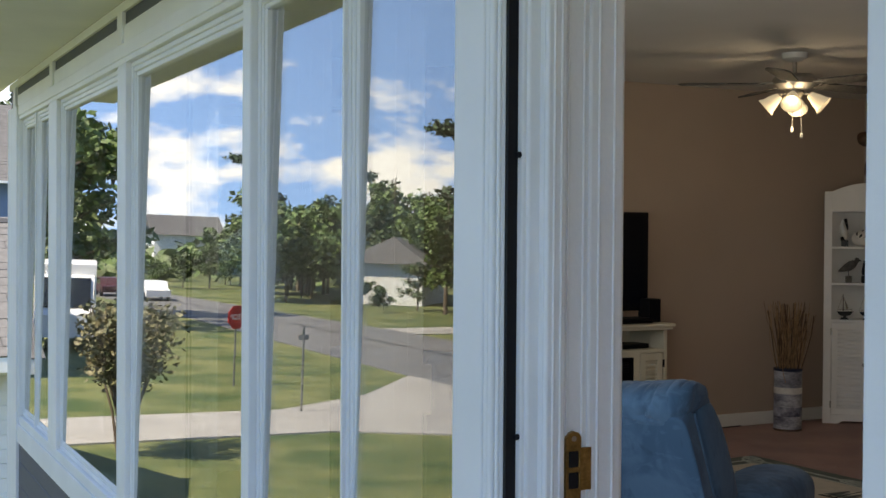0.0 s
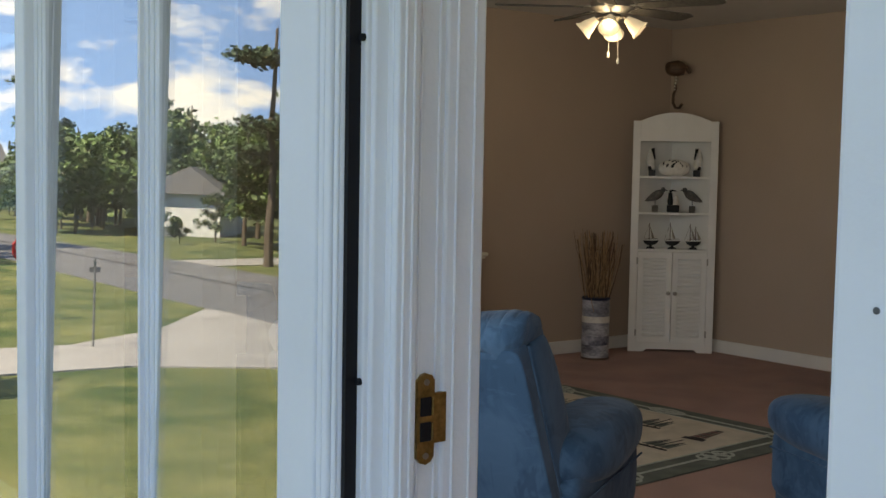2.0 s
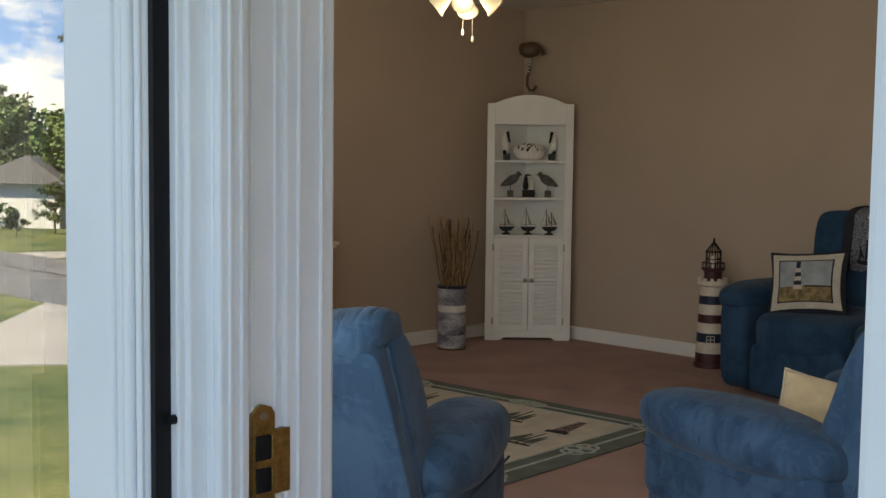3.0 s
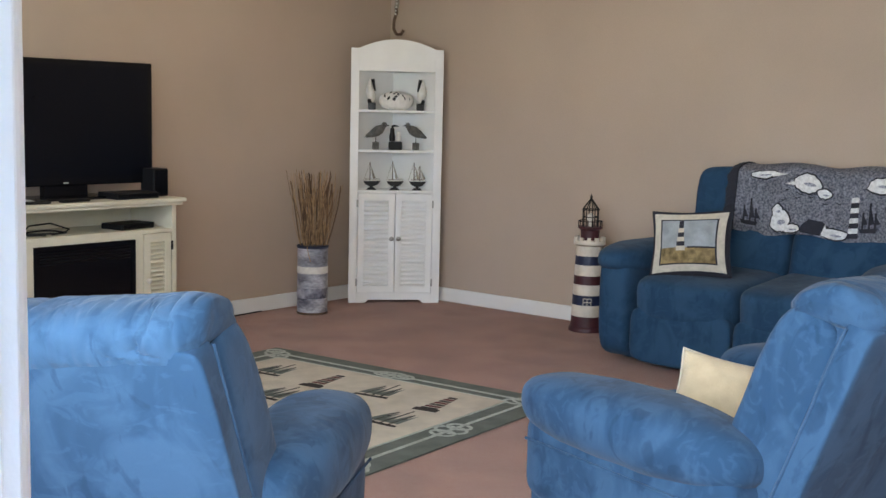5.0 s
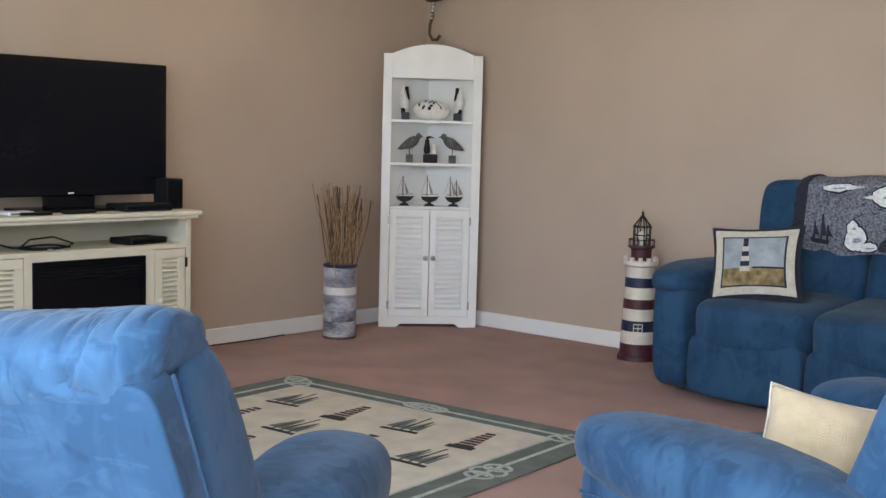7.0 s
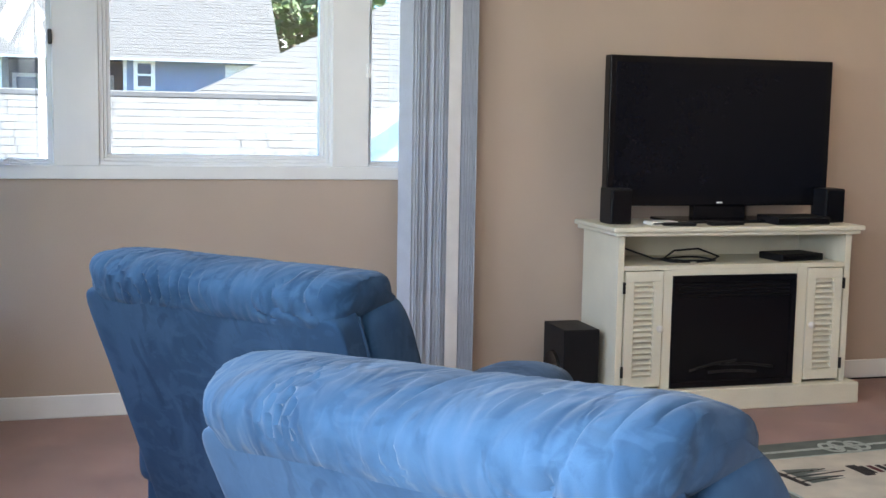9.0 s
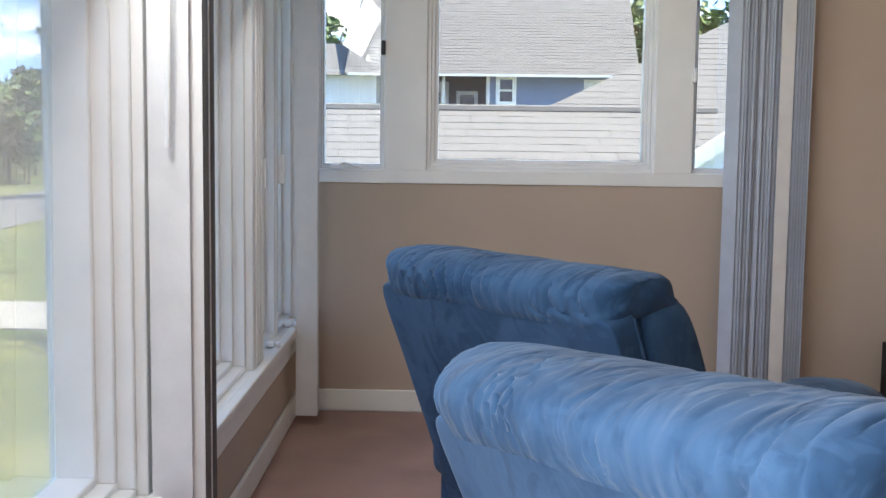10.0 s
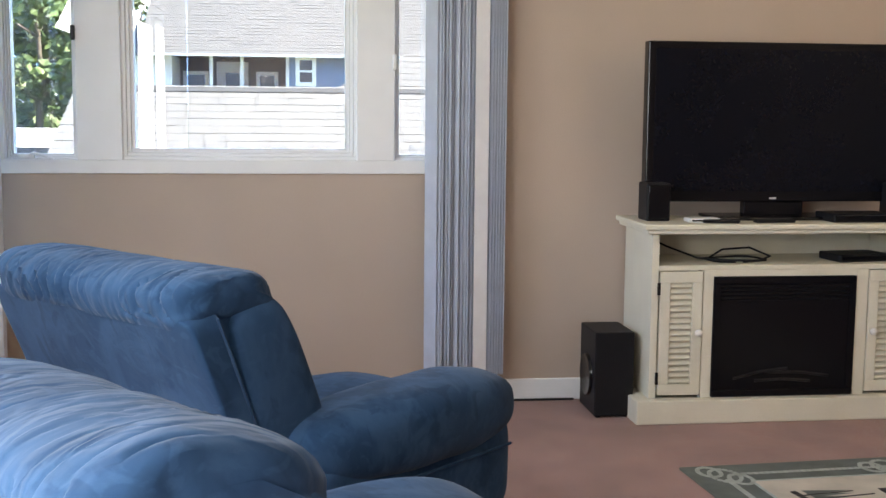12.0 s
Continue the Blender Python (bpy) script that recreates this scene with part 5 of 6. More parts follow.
# ---- model lighthouse on the floor ----
lh = thing("model_lighthouse", "knee-high wooden lighthouse striped navy, white and maroon", "ornament", pose(1.86, 5.715, 0))
part("base", lathe([(0.112, 0), (0.112, 0.02), (0.104, 0.03)], 28), MAROON, lh, smooth=True)
bands = [(0.03, 0.095, MAROON), (0.095, 0.165, OFFWHITE), (0.165, 0.225, NAVY), (0.225, 0.29, OFFWHITE), (0.29, 0.345, MAROON), (0.345, 0.41, OFFWHITE), (0.41, 0.465, NAVY), (0.465, 0.525, OFFWHITE)]
for z0, z1, m_ in bands:
    r = lambda z: 0.102 - 0.022 * z / 0.53
    part("band", lathe([(r(z0), z0), (r(z1), z1)], 28), m_, lh, smooth=True)
part("gallery", lathe([(0.080, 0.525), (0.098, 0.535), (0.098, 0.558), (0.085, 0.560)], 28), OFFWHITE, lh, smooth=True)
for k in range(12):
    a = 2 * math.pi * k / 12
    part("battlement", box(-0.011, 0.011, -0.008, 0.008, 0.556, 0.578, 0.001), OFFWHITE, lh, m=pose(0.088 * math.cos(a), 0.088 * math.sin(a), 0, 0, 0, math.degrees(a) + 90))
part("watch_room", lathe([(0.055, 0.56), (0.058, 0.62), (0.075, 0.632), (0.075, 0.642), (0.0, 0.642)], 24), MAROON, lh, smooth=True)
for k in range(8):
    a = 2 * math.pi * k / 8
    part("lantern_bar", cyl(0.003, 0.003, 0.642, 0.745, 6, m=pose(0.048 * math.cos(a), 0.048 * math.sin(a), 0)), BLACK, lh)
    part("rail_post", cyl(0.0025, 0.0025, 0.642, 0.675, 6, m=pose(0.072 * math.cos(a), 0.072 * math.sin(a), 0)), BLACK, lh)
    part("roof_bar", tube([(0.052 * math.cos(a), 0.052 * math.sin(a), 0.745), (0, 0, 0.815)], 0.0032, 6), BLACK, lh)
for z, r_ in ((0.675, 0.072), (0.745, 0.052), (0.70, 0.048)):
    part("hoop", tube([(r_ * math.cos(t), r_ * math.sin(t), z) for t in [6.2832 * k / 24 for k in range(25)]], 0.003, 6), BLACK, lh)
part("finial", lathe([(0.005, 0.81), (0.009, 0.822), (0.003, 0.832), (0, 0.845)], 12), BLACK, lh, smooth=True)
part("lamp", lathe([(0.012, 0.642), (0.012, 0.67), (0.022, 0.685), (0.022, 0.71), (0, 0.725)], 16), SHELL_WHITE, lh, smooth=True)
bm = bmesh.new()
for k in range(3):
    box(-0.026, 0.026, -0.002, 0.002, 0.163 + k * 0.022, 0.167 + k * 0.022, bm=bm)
    box(-0.026 + k * 0.024, -0.022 + k * 0.024, -0.002, 0.002, 0.163, 0.211, bm=bm)
part("window_grid", bm, OFFWHITE, lh, m=pose(0.052, -0.087, 0, 0, 0, 32))

# ---- ceiling fan with lit lamps ----
fan = thing("ceiling_fan", "white ceiling fan at rest, four lit frosted tulip shades", "ceiling fan", pose(1.50, 3.78, 0))
part("canopy", lathe([(0.075, 2.45), (0.07, 2.42), (0.03, 2.40), (0.012, 2.40)], 24), WHITE, fan, smooth=True)
LOW_FAN = pose(0, 0, -0.06)
part("rod", cyl(0.012, 0.012, 2.31, 2.42, 12), NICKEL, fan)
part("motor", lathe([(0.03, 2.39), (0.10, 2.385), (0.125, 2.36), (0.125, 2.33), (0.09, 2.305), (0.05, 2.295)], 32), NICKEL, fan, smooth=True, m=LOW_FAN)
part("light_kit", lathe([(0.05, 2.30), (0.055, 2.28), (0.04, 2.255), (0.02, 2.25), (0, 2.25)], 24), NICKEL, fan, smooth=True, m=LOW_FAN)
for k in range(5):
    a = 72 * k + 20
    bld = part("blade", prism([(0.17, -0.05), (0.60, -0.068), (0.655, -0.045), (0.66, 0.045), (0.60, 0.068), (0.17, 0.05)], -0.004, 0.004), GREY_WOOD, fan, "pale fan blade", m=pose(0, 0, 2.275, 0, 0, a) @ pose(0, 0, 0, 80))
    part("blade_iron", box(0.09, 0.20, -0.022, 0.022, 2.332, 2.342, 0.002), NICKEL, fan, m=pose(0, 0, -0.06, 0, 0, a))
for k in range(4):
    a = 90 * k + 40
    m_ = pose(0, 0, -0.06, 0, 0, a) @ pose(0.092, 0, 2.262, 0, -50, 0) @ Matrix.Diagonal((1.0, 1.0, 1.1, 1))
    arm = part("lamp_arm", tube([(0.04, 0, 2.275), (0.07, 0, 2.28), (0.09, 0, 2.265)], 0.007, 8), NICKEL, fan, m=pose(0, 0, -0.06, 0, 0, a))
    part("shade", lathe([(0.020, 0.01), (0.028, -0.01), (0.040, -0.04), (0.046, -0.065), (0.060, -0.085), (0.057, -0.086), (0.043, -0.066), (0.037, -0.04), (0.024, -0.01)], 20), FROST, fan, "lit frosted tulip glass shade", True, m_)
    part("bulb", lathe([(0, 0.0), (0.014, -0.015), (0.018, -0.04), (0.010, -0.06), (0, -0.064)], 14), BULB, fan, smooth=True, m=m_)
for x, z in ((0.03, 1.99), (-0.03, 2.03)):
    part("pull_chain", tube([(x, 0.02, 2.19), (x * 1.3, 0.02, z)], 0.0018, 6), NICKEL, fan)
    part("pull", lathe([(0.004, 0), (0.008, -0.01), (0.008, -0.03), (0, -0.035)], 10), SHELL_WHITE, fan, smooth=True, m=pose(x * 1.3, 0.02, z))
fl = new("fan_lamp", bpy.data.lights.new("fan_lamp", "POINT"))
fl.data.energy, fl.data.color, fl.data.shadow_soft_size = 1.0, (1.0, 0.82, 0.6), 0.12
fl.location = (1.50, 3.78, 2.06)

# ---- outdoors ----
G = -3.0
rnd = random.Random(77)
bm = bmesh.new()
bmesh.ops.create_grid(bm, x_segments=60, y_segments=60, size=700)
for v in bm.verts:
    v.co.z = G + (0 if v.co.length < 120 else 0.6 * noise.noise(v.co * 0.01))
solid("ground", bm, GRASS, "sunny mown lawn with dry straw-coloured patches", "lawn")


def strip(name, left, right, z, t, material, label, category):
    """A paved strip with thickness between two edges."""
    bm = bmesh.new()
    a = [bm.verts.new((x, y, z + t)) for x, y in left]
    b = [bm.verts.new((x, y, z + t)) for x, y in right]
    c = [bm.verts.new((x, y, z - 0.2)) for x, y in left]
    d = [bm.verts.new((x, y, z - 0.2)) for x, y in right]
    for i in range(len(left) - 1):
        bm.faces.new((a[i], a[i + 1], b[i + 1], b[i]))
        bm.faces.new((c[i], c[i + 1], a[i + 1], a[i]))
        bm.faces.new((d[i], d[i + 1], b[i + 1], b[i]))
    return solid(name, bm, material, label, category)


road_n = [(90, -15.0), (20, -17.0), (-12, -17.3), (-25, -17.6), (-36, -18.0), (-52, -18.8), (-75, -19.5), (-120, -18.5), (-220, -12)]
road_s = [(90, -24.5), (20, -26.5), (-12, -27.0), (-25, -27.0), (-36, -27.0), (-52, -27.0), (-75, -26.5), (-120, -25.0), (-220, -19)]
strip("road", road_n, road_s, G, 0.03, ASPHALT, "worn grey asphalt street with a tar seam", "road")
strip("road_seam", [(x, y * 0.45 + w * 0.55 + 0.10) for (x, y), (_, w) in zip(road_n, road_s)], [(x, y * 0.45 + w * 0.55 - 0.10) for (x, y), (_, w) in zip(road_n, road_s)], G, 0.036, TAR, "dark tar seam along the street", "road")
strip("driveway", [(-18.6, 24), (-18.6, -10.5), (-16.5, -14.5), (-13.0, -17.4)], [(-22.3, 24), (-22.3, -10.5), (-24.5, -14.0), (-29.0, -17.8)], G, 0.04, CONCRETE, "pale concrete driveway flaring into the street", "driveway")
strip("driveway", [(-46, -27), (-47, -33), (-49, -40)], [(-50, -27), (-51, -33), (-53, -40)], G, 0.035, CONCRETE, "pale concrete driveway across the street", "driveway")


def tree_meshes(seed, height, crown, leaf, count, leaf_size, pine):
    rnd = random.Random(seed)
    bt, bl_ = bmesh.new(), bmesh.new()
    bend = [(0.25 * noise.noise(Vector((seed, k * 0.6, 0))) * k * 0.3, 0.25 * noise.noise(Vector((seed, k * 0.6, 9))) * k * 0.3, height * k / 7) for k in range(8)]
    tube(bend, height * 0.022, 9, bt, taper=0.25)
    limbs = 13 if pine else 11
    for k in range(limbs):
        f = rnd.uniform(0.45, 0.98) if pine else rnd.uniform(0.3, 0.92)
        p = Vector(bend[int(f * 7)])
        a = rnd.uniform(0, 6.28)
        ln = crown * rnd.uniform(0.55, 1.0) * (1.15 - 0.6 * f if pine else 1.0 - 0.45 * abs(f - 0.6))
        q = p + Vector((math.cos(a) * ln, math.sin(a) * ln, ln * (rnd.uniform(-0.05, 0.3) if pine else rnd.uniform(0.15, 0.7))))
        tube([p, p.lerp(q, 0.5) + Vector((0, 0, 0.06 * ln)), q], height * 0.007, 6, bt, taper=0.3)
        for g in range(5 if pine else 6):
            c = p.lerp(q, 0.35 + 0.65 * g / 5) + Vector((rnd.gauss(0, 0.12) * ln, rnd.gauss(0, 0.12) * ln, rnd.gauss(0.06, 0.08) * ln))
            leafy(bl_, c, crown * rnd.uniform(0.14, 0.30), count, leaf_size, rnd, 0.45 if pine else 0.75)
    return mesh_of(bt, "trunk", BARK, True), mesh_of(bl_, "crown", leaf)


def tree_thing(meshes, x, y, scale, turn, label, group, z=G):
    away, bearing = math.hypot(x - 6.6, y - 0.8), math.degrees(math.atan2(0.8 - y, 6.6 - x))
    if 14.8 < bearing < 19.2 and away < 160 or 23.5 < bearing < 28.2 and 50 < away < 96:          # low growth in front of the far houses
        scale *= 0.42
    t = thing("tree", label, "tree", pose(x, y, z, 0, 0, turn), group)
    for nm, me in zip(("trunk", "crown"), meshes):
        o = new(nm, me)
        o.parent = t
        o.scale = (scale,) * 3
    return t


BROAD = [tree_meshes(s, 9.5, 4.2, LEAF, 42, 0.26, False) for s in (1, 2, 3)]
PINE = [tree_meshes(s, 14.0, 4.0, LEAF_PINE, 46, 0.22, True) for s in (11, 12)]
LOW = [tree_meshes(s, 4.2, 3.0, LEAF, 44, 0.22, False) for s in (21, 22)]
spots = []
for k in range(46):                      # belt of woods across the street and to the west
    a = radians(8 + 66 * k / 45 + rnd.uniform(-0.8, 0.8))
    d = rnd.uniform(78, 118) if k % 3 else rnd.uniform(62, 80)
    spots.append((5 - d * math.cos(a), -d * math.sin(a)))
for k, (x, y) in enumerate(spots):
    if -33 < y < -12 and x > -130:
        y -= 22
    tree_thing(BROAD[k % 3] if k % 4 else PINE[k % 2], x, y, rnd.uniform(0.75, 1.15), rnd.uniform(0, 360), "leafy green tree across the street" if k % 4 else "tall pine across the street", "woods across the street")
for k, (x, y, s) in enumerate(((-39, -33, 1.0), (-44, -38, 0.9), (-31, -34, 0.85), (-26, -36, 1.1), (-20, -35, 0.9), (-58, -37, 1.0), (-64, -34, 0.8), (-72, -36, 0.9), (-82, -33, 0.8), (-12, -37, 1.0), (-2, -38, 0.9))):
    tree_thing(LOW[k % 2], x, y, s * 1.1, rnd.uniform(0, 360), "low bushy tree at the street's far verge", "verge trees")
for k, (x, y, s) in enumerate(((-52, -10.5, 0.85), (-60, -12, 0.95), (-45.5, -29.8, 0.86), (-42.5, -31.5, 0.8))):
    tree_thing(BROAD[k % 3] if k < 2 else PINE[k % 2], x, y, s * (1.3 if k < 2 else 1.0), 70 * k, "tall tree with loose leafy clumps" if k < 2 else "tall dark pine with flat tiers of needles", "tall trees by the street")
for k in range(22):                      # trees behind the neighbouring houses
    x, y = -48 - 16 * rnd.random() - (k % 2) * 10, -12 + k * 2.6
    tree_thing(BROAD[k % 3] if k % 3 else PINE[k % 2], x, y, rnd.uniform(0.95, 1.3), rnd.uniform(0, 360), "tall green tree behind the neighbouring house", "trees behind the houses")
for k in range(54):
    x, y = rnd.uniform(-110, 0), -29.5 - 16 * rnd.random() ** 1.3
    if -56 < x < -40 and y > -44 or -74 < x < -52 and y > -48:
        y -= 16
    tree_thing(LOW[k % 2], x, y, rnd.uniform(0.9, 1.7), rnd.uniform(0, 360), "low bushy tree at the wood's edge", "wood edge")
for k in range(20):
    x, y = -28 - 4.4 * k + rnd.uniform(-2, 2), -36 - 9 * rnd.random()
    if -74 < x < -50:
        y -= 14
    tree_thing(BROAD[k % 3], x, y, rnd.uniform(0.6, 0.95), rnd.uniform(0, 360), "leafy green tree beyond the street verge", "verge trees")
for k, (x, y, s) in enumerate(((-30.5, -30.5, 0.8), (-26.5, -31.5, 0.8))):
    tree_thing(BROAD[k % 3], x, y, s, 80 * k, "leafy green tree at the street's far edge", "verge trees")
bm = bmesh.new()
for k in range(2600):
    a, d = radians(rnd.uniform(-60, 200)), rnd.uniform(125, 175)
    c = Vector((5 - d * math.cos(a), -d * math.sin(a), G + rnd.uniform(1, 9) * (0.6 + 0.5 * noise.noise(Vector((a * 6, 0, 0))))))
    leafy(bm, c, 3.0, 5, 1.1, rnd, 0.7)
solid("far_woods", bm, LEAF, "distant line of green woods", "woods", kind="stuff")

# flowering shrub on the lawn
def shrub(x, y, s, label):
    t = thing("shrub", label, "shrub", pose(x, y, G))
    bt, bl_ = bmesh.new(), bmesh.new()
    rr = random.Random(int(abs(x) * 10))
    for k in range(16):
        a, sp = rr.uniform(0, 6.28), rr.uniform(0.3, 1.0)
        pts = [(0.12 * math.cos(a), 0.12 * math.sin(a), 0), (0.3 * sp * math.cos(a), 0.3 * sp * math.sin(a), 0.7), (0.75 * sp * math.cos(a + 0.2), 0.75 * sp * math.sin(a + 0.2), 1.6), (1.05 * sp * math.cos(a + 0.3), 1.05 * sp * math.sin(a + 0.3), 2.4)]
        tube([Vector(p) * s for p in pts], 0.028 * s, 6, bt, taper=0.3)
        for j in range(5):
            p = Vector(pts[2]).lerp(Vector(pts[3]), j / 4 - 0.25) * s
            leafy(bl_, p, 0.38 * s, 46, 0.055 * s, rr, 0.9)
    part("stems", bt, BARK, t, smooth=True)
    part("crown", bl_, LEAF_BUSH, t)
shrub(-17.2, -5.2, 1.25, "loose multi-stemmed shrub on the lawn by the driveway")

# signs
sg = thing("street_sign", "dark street-name blades on a thin metal post", "street sign", pose(-21.8, -10.9, G, 0, 0, 25))
part("post", cyl(0.03, 0.03, 0, 2.15, 10), GALV, sg)
part("name_blade", box(-0.30, 0.30, -0.012, 0.012, 2.06, 2.24, 0.006), SIGN_GREEN, sg, "dark sign blade")
part("name_blade", box(-0.14, 0.14, -0.012, 0.012, 1.90, 2.03, 0.006), GALV, sg, "small cross blade", m=pose(0, 0, 0, 0, 0, 70))
st = thing("stop_sign", "red octagonal stop sign on a post", "stop sign", pose(-27.7, -11.1, G, 0, 0, 62))
part("post", cyl(0.03, 0.03, 0, 2.1, 10), GALV, st)
part("plate", cyl(0.38, 0.38, -0.008, 0.008, 8, m=pose(0, -0.035, 2.1, 90, 0, 0) @ pose(0, 0, 0, 0, 0, 22.5)), RED, st, "red octagon")
part("plate_back", cyl(0.37, 0.37, -0.006, 0.006, 8, m=pose(0, 0.0, 2.1, 90, 0, 0) @ pose(0, 0, 0, 0, 0, 22.5)), RED, st)
fnt = bpy.data.curves.new("stop_text", "FONT")
fnt.body, fnt.size, fnt.align_x, fnt.align_y, fnt.extrude = "STOP", 0.24, "CENTER", "CENTER", 0.002
txt = new("lettering", fnt)
fnt.materials.append(SHELL_WHITE)
txt.parent = st
txt.matrix_local = pose(0, -0.046, 2.1, 90, 0, 0)

# delivery van parked along the street
vn = thing("delivery_van", "white delivery van with plain purple and red markings", "van", pose(-42.4, -9.0, G, 0, 0, 12) @ Matrix.Diagonal((1.15, 1.1, 1.14, 1)))
part("body", prism([(-2.6, 0.45), (1.6, 0.45), (1.6, 2.9), (1.3, 3.0), (-2.5, 3.0), (-2.6, 2.9)], -1.05, 1.05), VAN_WHITE, vn)
part("cab", prism([(1.6, 0.45), (3.0, 0.5), (3.05, 1.25), (2.35, 1.45), (1.75, 2.5), (1.6, 2.55)], -0.98, 0.98), VAN_WHITE, vn)
part("windscreen", prism([(2.40, 1.47), (1.82, 2.42), (1.86, 2.45), (2.44, 1.50)], -0.86, 0.86), VAN_DARK, vn)
for s in (-1, 1):
    part("side_window", box(1.75, 2.15, s * 0.985 - 0.01, s * 0.985 + 0.01, 1.5, 2.1, 0.01), VAN_DARK, vn)
    part("marking", box(-2.0, -0.9, s * 1.052 - 0.006, s * 1.052 + 0.006, 1.75, 2.25), PURPLE, vn, "plain purple marking")
    part("marking", box(-0.8, 0.1, s * 1.052 - 0.006, s * 1.052 + 0.006, 1.75, 2.25), RED, vn, "plain red marking")
    for x in (-1.7, 2.2):
        w = part("wheel", cyl(0.38, 0.38, -0.13, 0.13, 20, m=pose(x, s * 0.9, 0.38, 90)), BLACK, vn)
        part("rim", cyl(0.20, 0.20, -0.14, 0.14, 14, m=pose(x, s * 0.9, 0.38, 90)), GALV, w)
for k, (x, y) in enumerate(((-78, -22.3), (-84, -20.6))):
    c = thing("parked_car", "small car parked far down the street", "car", pose(x, y, G, 0, 0, 5), "cars down the street")
    part("body", prism([(-2.1, 0.35), (2.1, 0.35), (2.15, 0.8), (1.2, 0.9), (0.7, 1.4), (-1.1, 1.42), (-1.8, 0.95), (-2.15, 0.9)], -0.85, 0.85), MAROON if k else VAN_WHITE, c)
    part("windows", prism([(1.1, 0.93), (0.66, 1.36), (-1.05, 1.37), (-1.6, 0.96)], -0.86, 0.86), VAN_DARK, c)
    for s in (-1, 1):
        for dx in (-1.3, 1.3):
            part("wheel", cyl(0.32, 0.32, -0.1, 0.1, 16, m=pose(dx, s * 0.8, 0.32, 90)), BLACK, c)


# ---- houses ----
def house_window(parent, m, w, h, trim=VINYL):
    wn_ = part("window", ring(-w / 2, w / 2, 0, h, 0.12, -0.06, 0.02), trim, parent, m=m)
    part("pane", box(-w / 2 + 0.1, w / 2 - 0.1, -0.02, 0.0, 0.1, h - 0.1), VAN_DARK, wn_)
    part("glazing_bar", box(-w / 2 + 0.1, w / 2 - 0.1, -0.045, -0.02, h / 2 - 0.03, h / 2 + 0.03), trim, wn_)


def shingle_rows(parent, p0, p1, p2, p3, rows, cols, material, seed):
    """Courses of shingles on the slope p0 p1 (eave) to p3 p2 (ridge)."""
    rr = random.Random(seed)
    p0, p1, p2, p3 = map(Vector, (p0, p1, p2, p3))
    nrm = (p1 - p0).cross(p3 - p0).normalized()
    if nrm.z < 0:
        nrm = -nrm
    bm = bmesh.new()
    for i in range(rows):
        f0, f1 = i / rows, (i + 1.25) / rows
        a0, a1 = p0.lerp(p3, f0), p1.lerp(p2, f0)
        b0, b1 = p0.lerp(p3, min(1, f1)), p1.lerp(p2, min(1, f1))
        cuts = [0.0]
        while cuts[-1] < 1:
            cuts.append(min(1.0, cuts[-1] + rr.uniform(0.6, 1.4) / cols))
        for c0, c1 in zip(cuts, cuts[1:]):
            up = 0.016 + rr.choice((0, 0.003, 0.006))
            q = [a0.lerp(a1, c0) + nrm * up, a0.lerp(a1, c1 - 0.0008) + nrm * up, b0.lerp(b1, c1 - 0.0008) + nrm * 0.012, b0.lerp(b1, c0) + nrm * 0.012]
            lo = [a0.lerp(a1, c0), a0.lerp(a1, c1 - 0.0008)]
            vs = [bm.verts.new(v) for v in q]
            ls = [bm.verts.new(v) for v in lo]
            bm.faces.new(vs)
            bm.faces.new((ls[0], ls[1], vs[1], vs[0]))
    part("shingles", bm, material, parent, "overlapping courses of pale grey shingles")


# low neighbouring house: pale shingle roof facing the west window
nh = thing("neighbour_house", "low white-sided house with a sunlit pale grey shingle roof", "house")
part("wall", box(-18, -10.4, -1.6, 9.5, G, -0.15), SIDING_WHITE, nh)
for k in range(14):
    part("lap_board", box(-10.4, -10.37, -1.6, 9.5, G + 0.2 * k, G + 0.2 * k + 0.19, 0.0), SIDING_WHITE, nh, m=pose(0.0, 0, 0))
part("roof", prism([(-9.8, -0.25), (-14.0, 1.50), (-18.6, -0.25)], -2.1, 9.8), SHINGLE_FAR, nh)
shingle_rows(nh, (-9.7, -2.2, -0.28), (-9.7, 9.9, -0.28), (-14.0, 9.9, 1.52), (-14.0, -2.2, 1.52), 17, 26, SHINGLE, 3)
part("ridge_cap", tube([(-14.0, -2.2, 1.545), (-14.0, 4.5, 1.545)], 0.07, 6), SHINGLE, nh)
part("fascia", box(-9.76, -9.70, -2.15, 9.9, -0.48, -0.27), SIDING_WHITE, nh)
shingle_rows(nh, (-14.0, 1.7, 1.52), (-14.0, 12.0, 1.52), (-19.2, 12.0, 3.70), (-19.2, 6.3, 3.70), 20, 20, SHINGLE, 4)
bm = bmesh.new()
vs = [bm.verts.new(p) for p in ((-14.0, 1.7, 1.50), (-14.0, 12.0, 1.50), (-19.2, 12.0, 3.66), (-19.2, 6.3, 3.66), (-19.2, 1.7, 1.50), (-19.2, 12.0, 1.50))]
for f in ((0, 1, 2, 3), (0, 3, 4), (3, 2, 5, 4), (1, 5, 2), (0, 4, 5, 1)):
    bm.faces.new([vs[k] for k in f])
part("upper_roof", bm, SHINGLE_FAR, nh, "higher hipped part of the roof")
part("gable_wall", prism([(2.9, -0.4), (2.9, 0.55), (5.0, 1.95), (7.1, 0.55), (7.1, -0.4)], -10.6, -9.45, m=Matrix(((0, 1, 0, 0), (1, 0, 0, 0), (0, 0, 1, 0), (0, 0, 0, 1)))), SIDING_WHITE, nh, "small front gable")
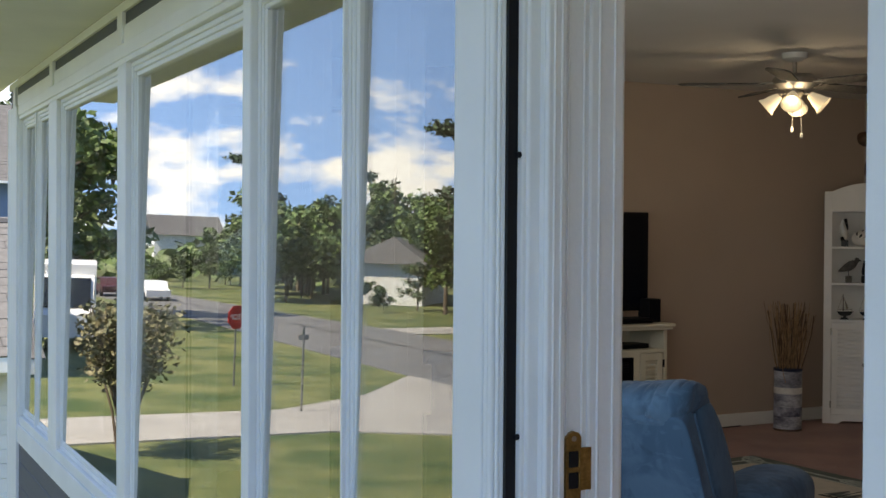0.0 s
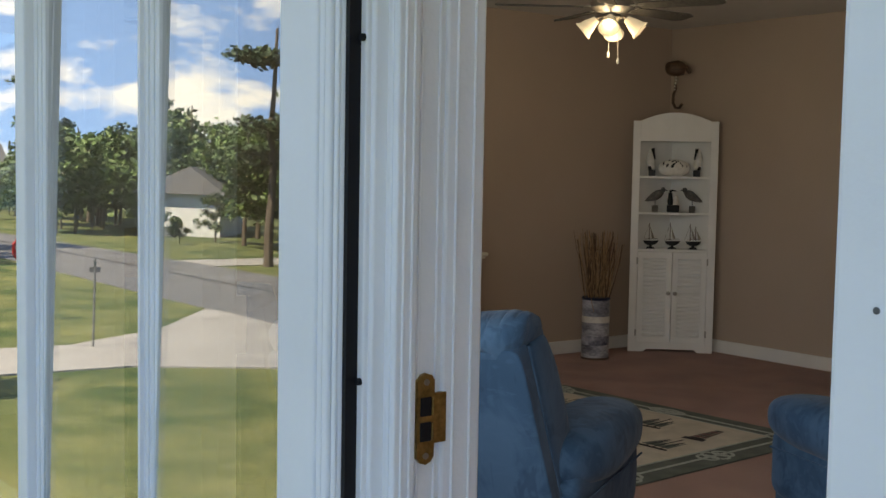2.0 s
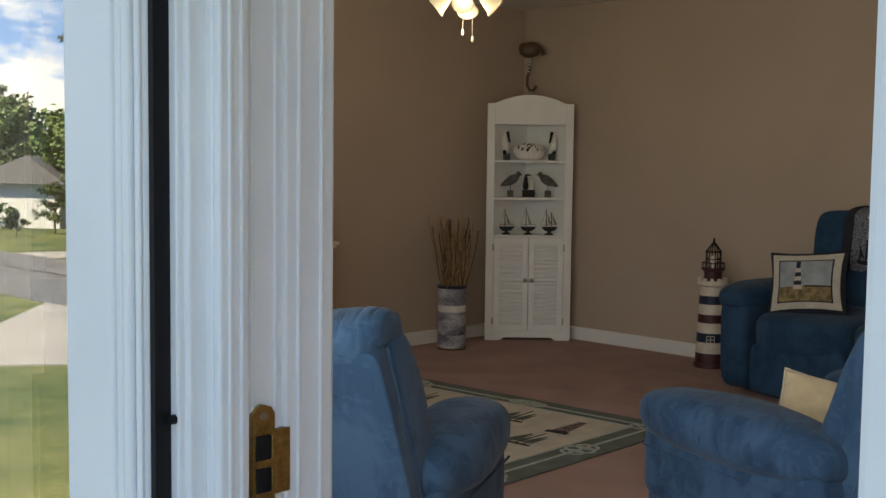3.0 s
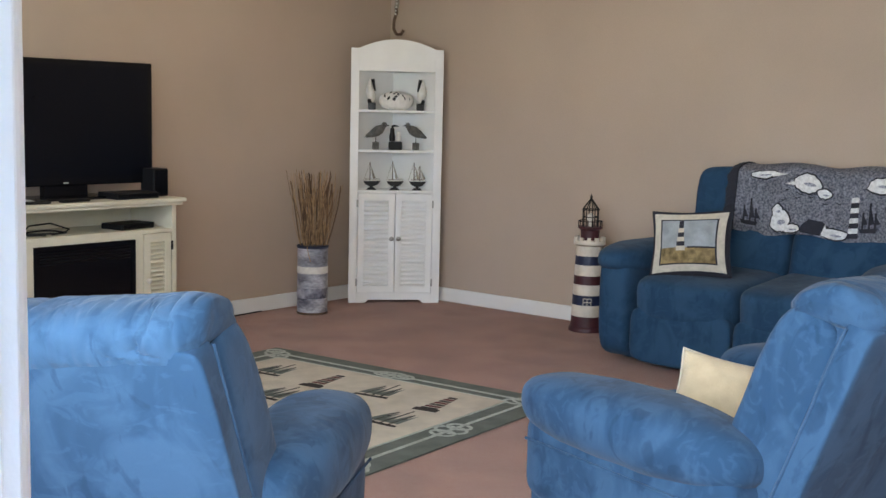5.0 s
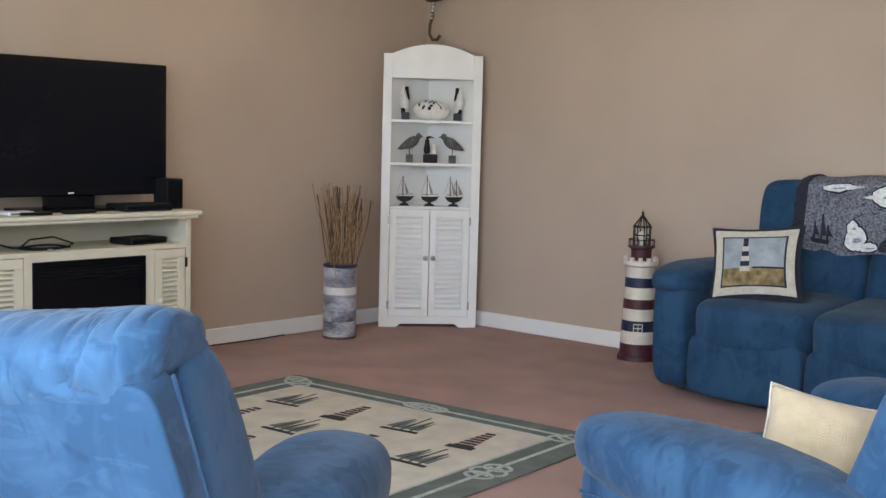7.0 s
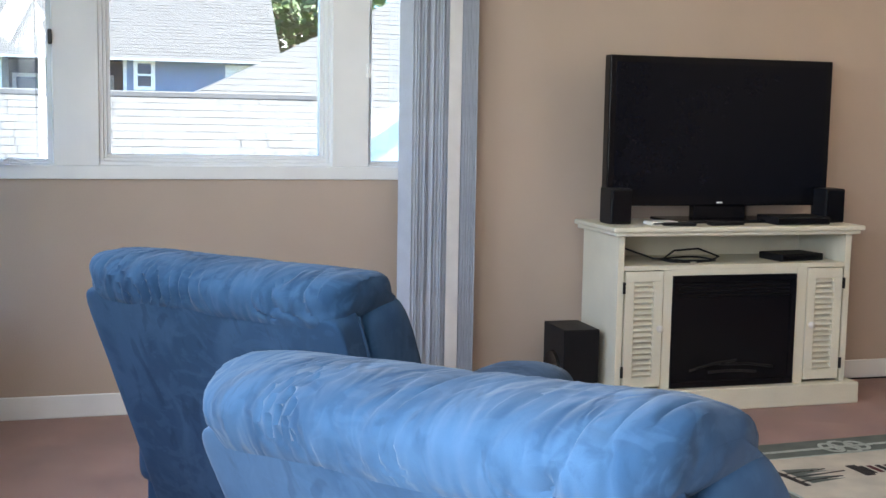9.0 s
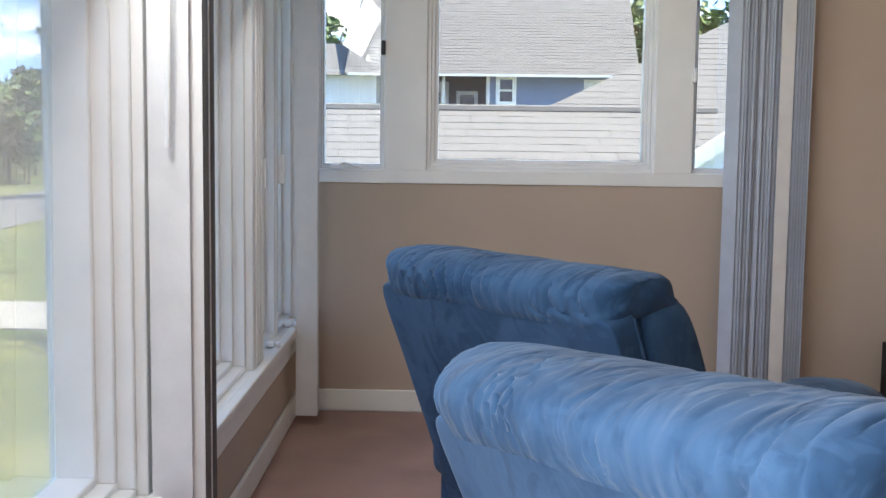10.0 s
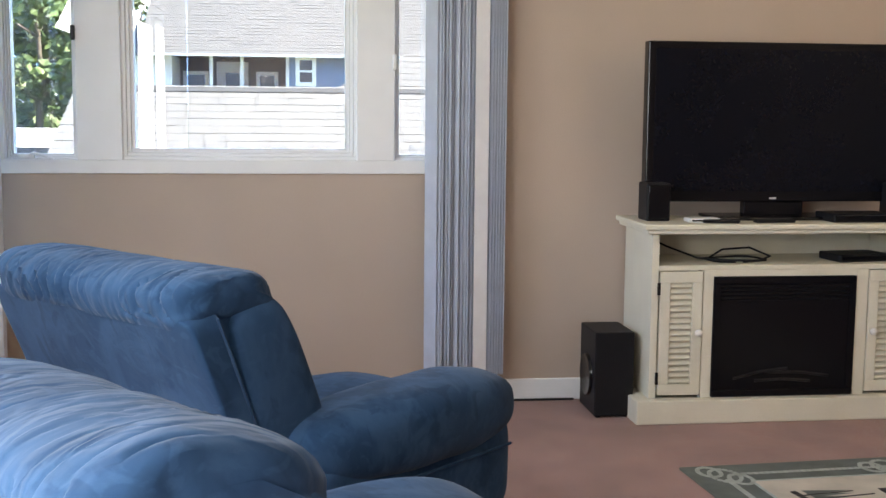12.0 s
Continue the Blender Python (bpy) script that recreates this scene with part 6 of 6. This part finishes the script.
for s in (-1, 1):
    part("barge_board", box(-0.04, 0.04, -1.45, 1.45, -0.08, 0.08), SIDING_WHITE, nh, m=pose(-9.42, 5.0 + s * 1.15, 1.22, -s * 33.7))

# raised blue house behind it
bh = thing("blue_house", "two-storey blue house with screened porch and long grey roof", "house")
X = -31.0
part("wall", box(X - 9, X, 1.05, 5.55, G, 2.95), SIDING_BLUE, bh)
# recessed porch wall, coloured darker than the blue front for the porch's shade
part("porch_wall", box(X - 9, X - 2.6, -4.2, 1.05, G, 2.95), SIDING_SHADED, bh)
part("porch_floor", box(X - 2.6, X, -4.6, 1.05, 0.4, 0.7), SIDING_WHITE, bh)
part("porch_base", box(X - 2.6, X - 0.1, -4.5, 1.05, G, 0.4), SIDING_WHITE, bh)
part("porch_end", box(X - 2.6, X - 0.05, -4.3, -2.4, 0.7, 2.95), SIDING_WHITE, bh)
part("roof", prism([(X + 0.6, 2.85), (X - 4.6, 5.6), (X - 10, 2.85)], -3.2, 5.45), SHINGLE_FAR, bh)
shingle_rows(bh, (X + 0.65, -3.3, 2.84), (X + 0.65, 5.5, 2.84), (X - 4.6, 5.8, 5.62), (X - 4.6, -3.3, 5.62), 26, 13, SHINGLE_FAR, 6)
part("lower_roof", prism([(X + 0.4, 2.80), (X - 3.5, 4.0), (X - 9, 2.8)], -5.0, -3.2), SHINGLE_FAR, bh)
part("eave", box(X + 0.55, X + 0.66, -3.2, 5.45, 2.79, 2.86), SIDING_WHITE, bh)
part("vent_pipe", cyl(0.06, 0.06, 3.9, 4.35, 10, m=pose(X - 2.2, 2.6, 0)), GALV, bh)
for y in (-4.5, -4.2, -3.85, -1.25, -0.35, 1.0):
    part("porch_post", box(X - 0.12, X, y - 0.05, y + 0.05, 0.7, 2.85), SIDING_WHITE, bh)
east = Matrix(((0, -1, 0, 0), (1, 0, 0, 0), (0, 0, 1, 0), (0, 0, 0, 1)))
for y, z, w, h in ((1.55, 1.95, 0.62, 0.90),):
    house_window(bh, pose(X, y, z) @ east, w, h)
part("slot_window", box(X - 0.02, X + 0.02, 3.9, 5.4, 2.30, 2.75), SIDING_WHITE, bh)
part("slot_pane", box(X + 0.02, X + 0.04, 4.2, 5.2, 2.42, 2.55), BLACK, bh)
for y, w in ((-1.9, 0.8), (0.35, 0.7)):
    house_window(bh, pose(X - 2.6, y, 1.35) @ east, w, 1.1)
dr = part("door", ring(-0.5, 0.5, 0.7, 2.75, 0.12, -0.05, 0.02), SIDING_WHITE, bh, m=pose(X - 2.6, -0.75, 0) @ east)
part("door_leaf", box(-0.4, 0.4, -0.02, 0.0, 0.7, 2.65), SIDING_WHITE, dr)
part("door_glass", box(-0.22, 0.22, -0.03, -0.02, 1.3, 2.4), VAN_DARK, dr)

# house across the street
fh = thing("far_house", "pale house with hipped roof across the street", "house", pose(-78, -42.3, G, 0, 0, 40) @ Matrix.Diagonal((0.75, 0.75, 0.9, 1)))
part("wall", box(-7, 7, -4, 4, 0, 3.6), SIDING_WHITE, fh)
bm = bmesh.new()
vs = [bm.verts.new(p) for p in ((-7.8, -4.8, 3.5), (7.8, -4.8, 3.5), (7.8, 4.8, 3.5), (-7.8, 4.8, 3.5), (-3.5, 0, 5.8), (3.5, 0, 5.8))]
for f in ((0, 1, 5, 4), (1, 2, 5), (2, 3, 4, 5), (3, 0, 4), (0, 3, 2, 1)):
    bm.faces.new([vs[k] for k in f])
part("roof", bm, SHINGLE_FAR, fh)
# flat dark panel added in place of the shade of a porch
part("porch_shade", box(-2.5, 2.5, 3.98, 4.06, 0.2, 2.9), SIDING_SHADED, fh)
part("garage_door", box(3.2, 6.2, 4.0, 4.08, 0.1, 2.4), VINYL, fh)
for y in (-4.5,):
    house_window(fh, pose(y, 4.0, 1.0, 0, 0, 180), 1.4, 1.4)
gh = thing("far_house", "white gabled house among the trees down the street", "house", pose(-156, -47.5, G, 0, 0, 8) @ Matrix.Diagonal((0.9, 0.9, 0.88, 1)))
part("wall", box(-6, 6, -5, 5, 0, 6.0), SIDING_WHITE, gh)
part("roof", prism([(-6.8, 5.8), (0, 9.0), (6.8, 5.8)], -5.6, 5.6), SHINGLE_FAR, gh)

# ---- siding pieces on the front wall, last ----
lap = mesh_of(box(5.943, EAST + 0.15, OUT - 0.004, OUT + 0.03, 0.0, 0.125, 0.003, seg=1), "board", SIDING)
holder = thing("siding", "slate blue lap siding on the front wall", "siding", FRONT, kind="structure")
for k in range(17):
    o = new("board", lap)
    o.parent = holder
    o.matrix_local = pose(0, 0.0, -0.05 + k * 0.122)
lap2 = mesh_of(box(-0.05, 4.90, OUT - 0.004, OUT + 0.03, 0.0, 0.125, 0.003, seg=1), "board", SIDING)
for k in range(3):
    o = new("board", lap2)
    o.parent = holder
    o.matrix_local = pose(0, 0.0, -0.095 + k * 0.127)
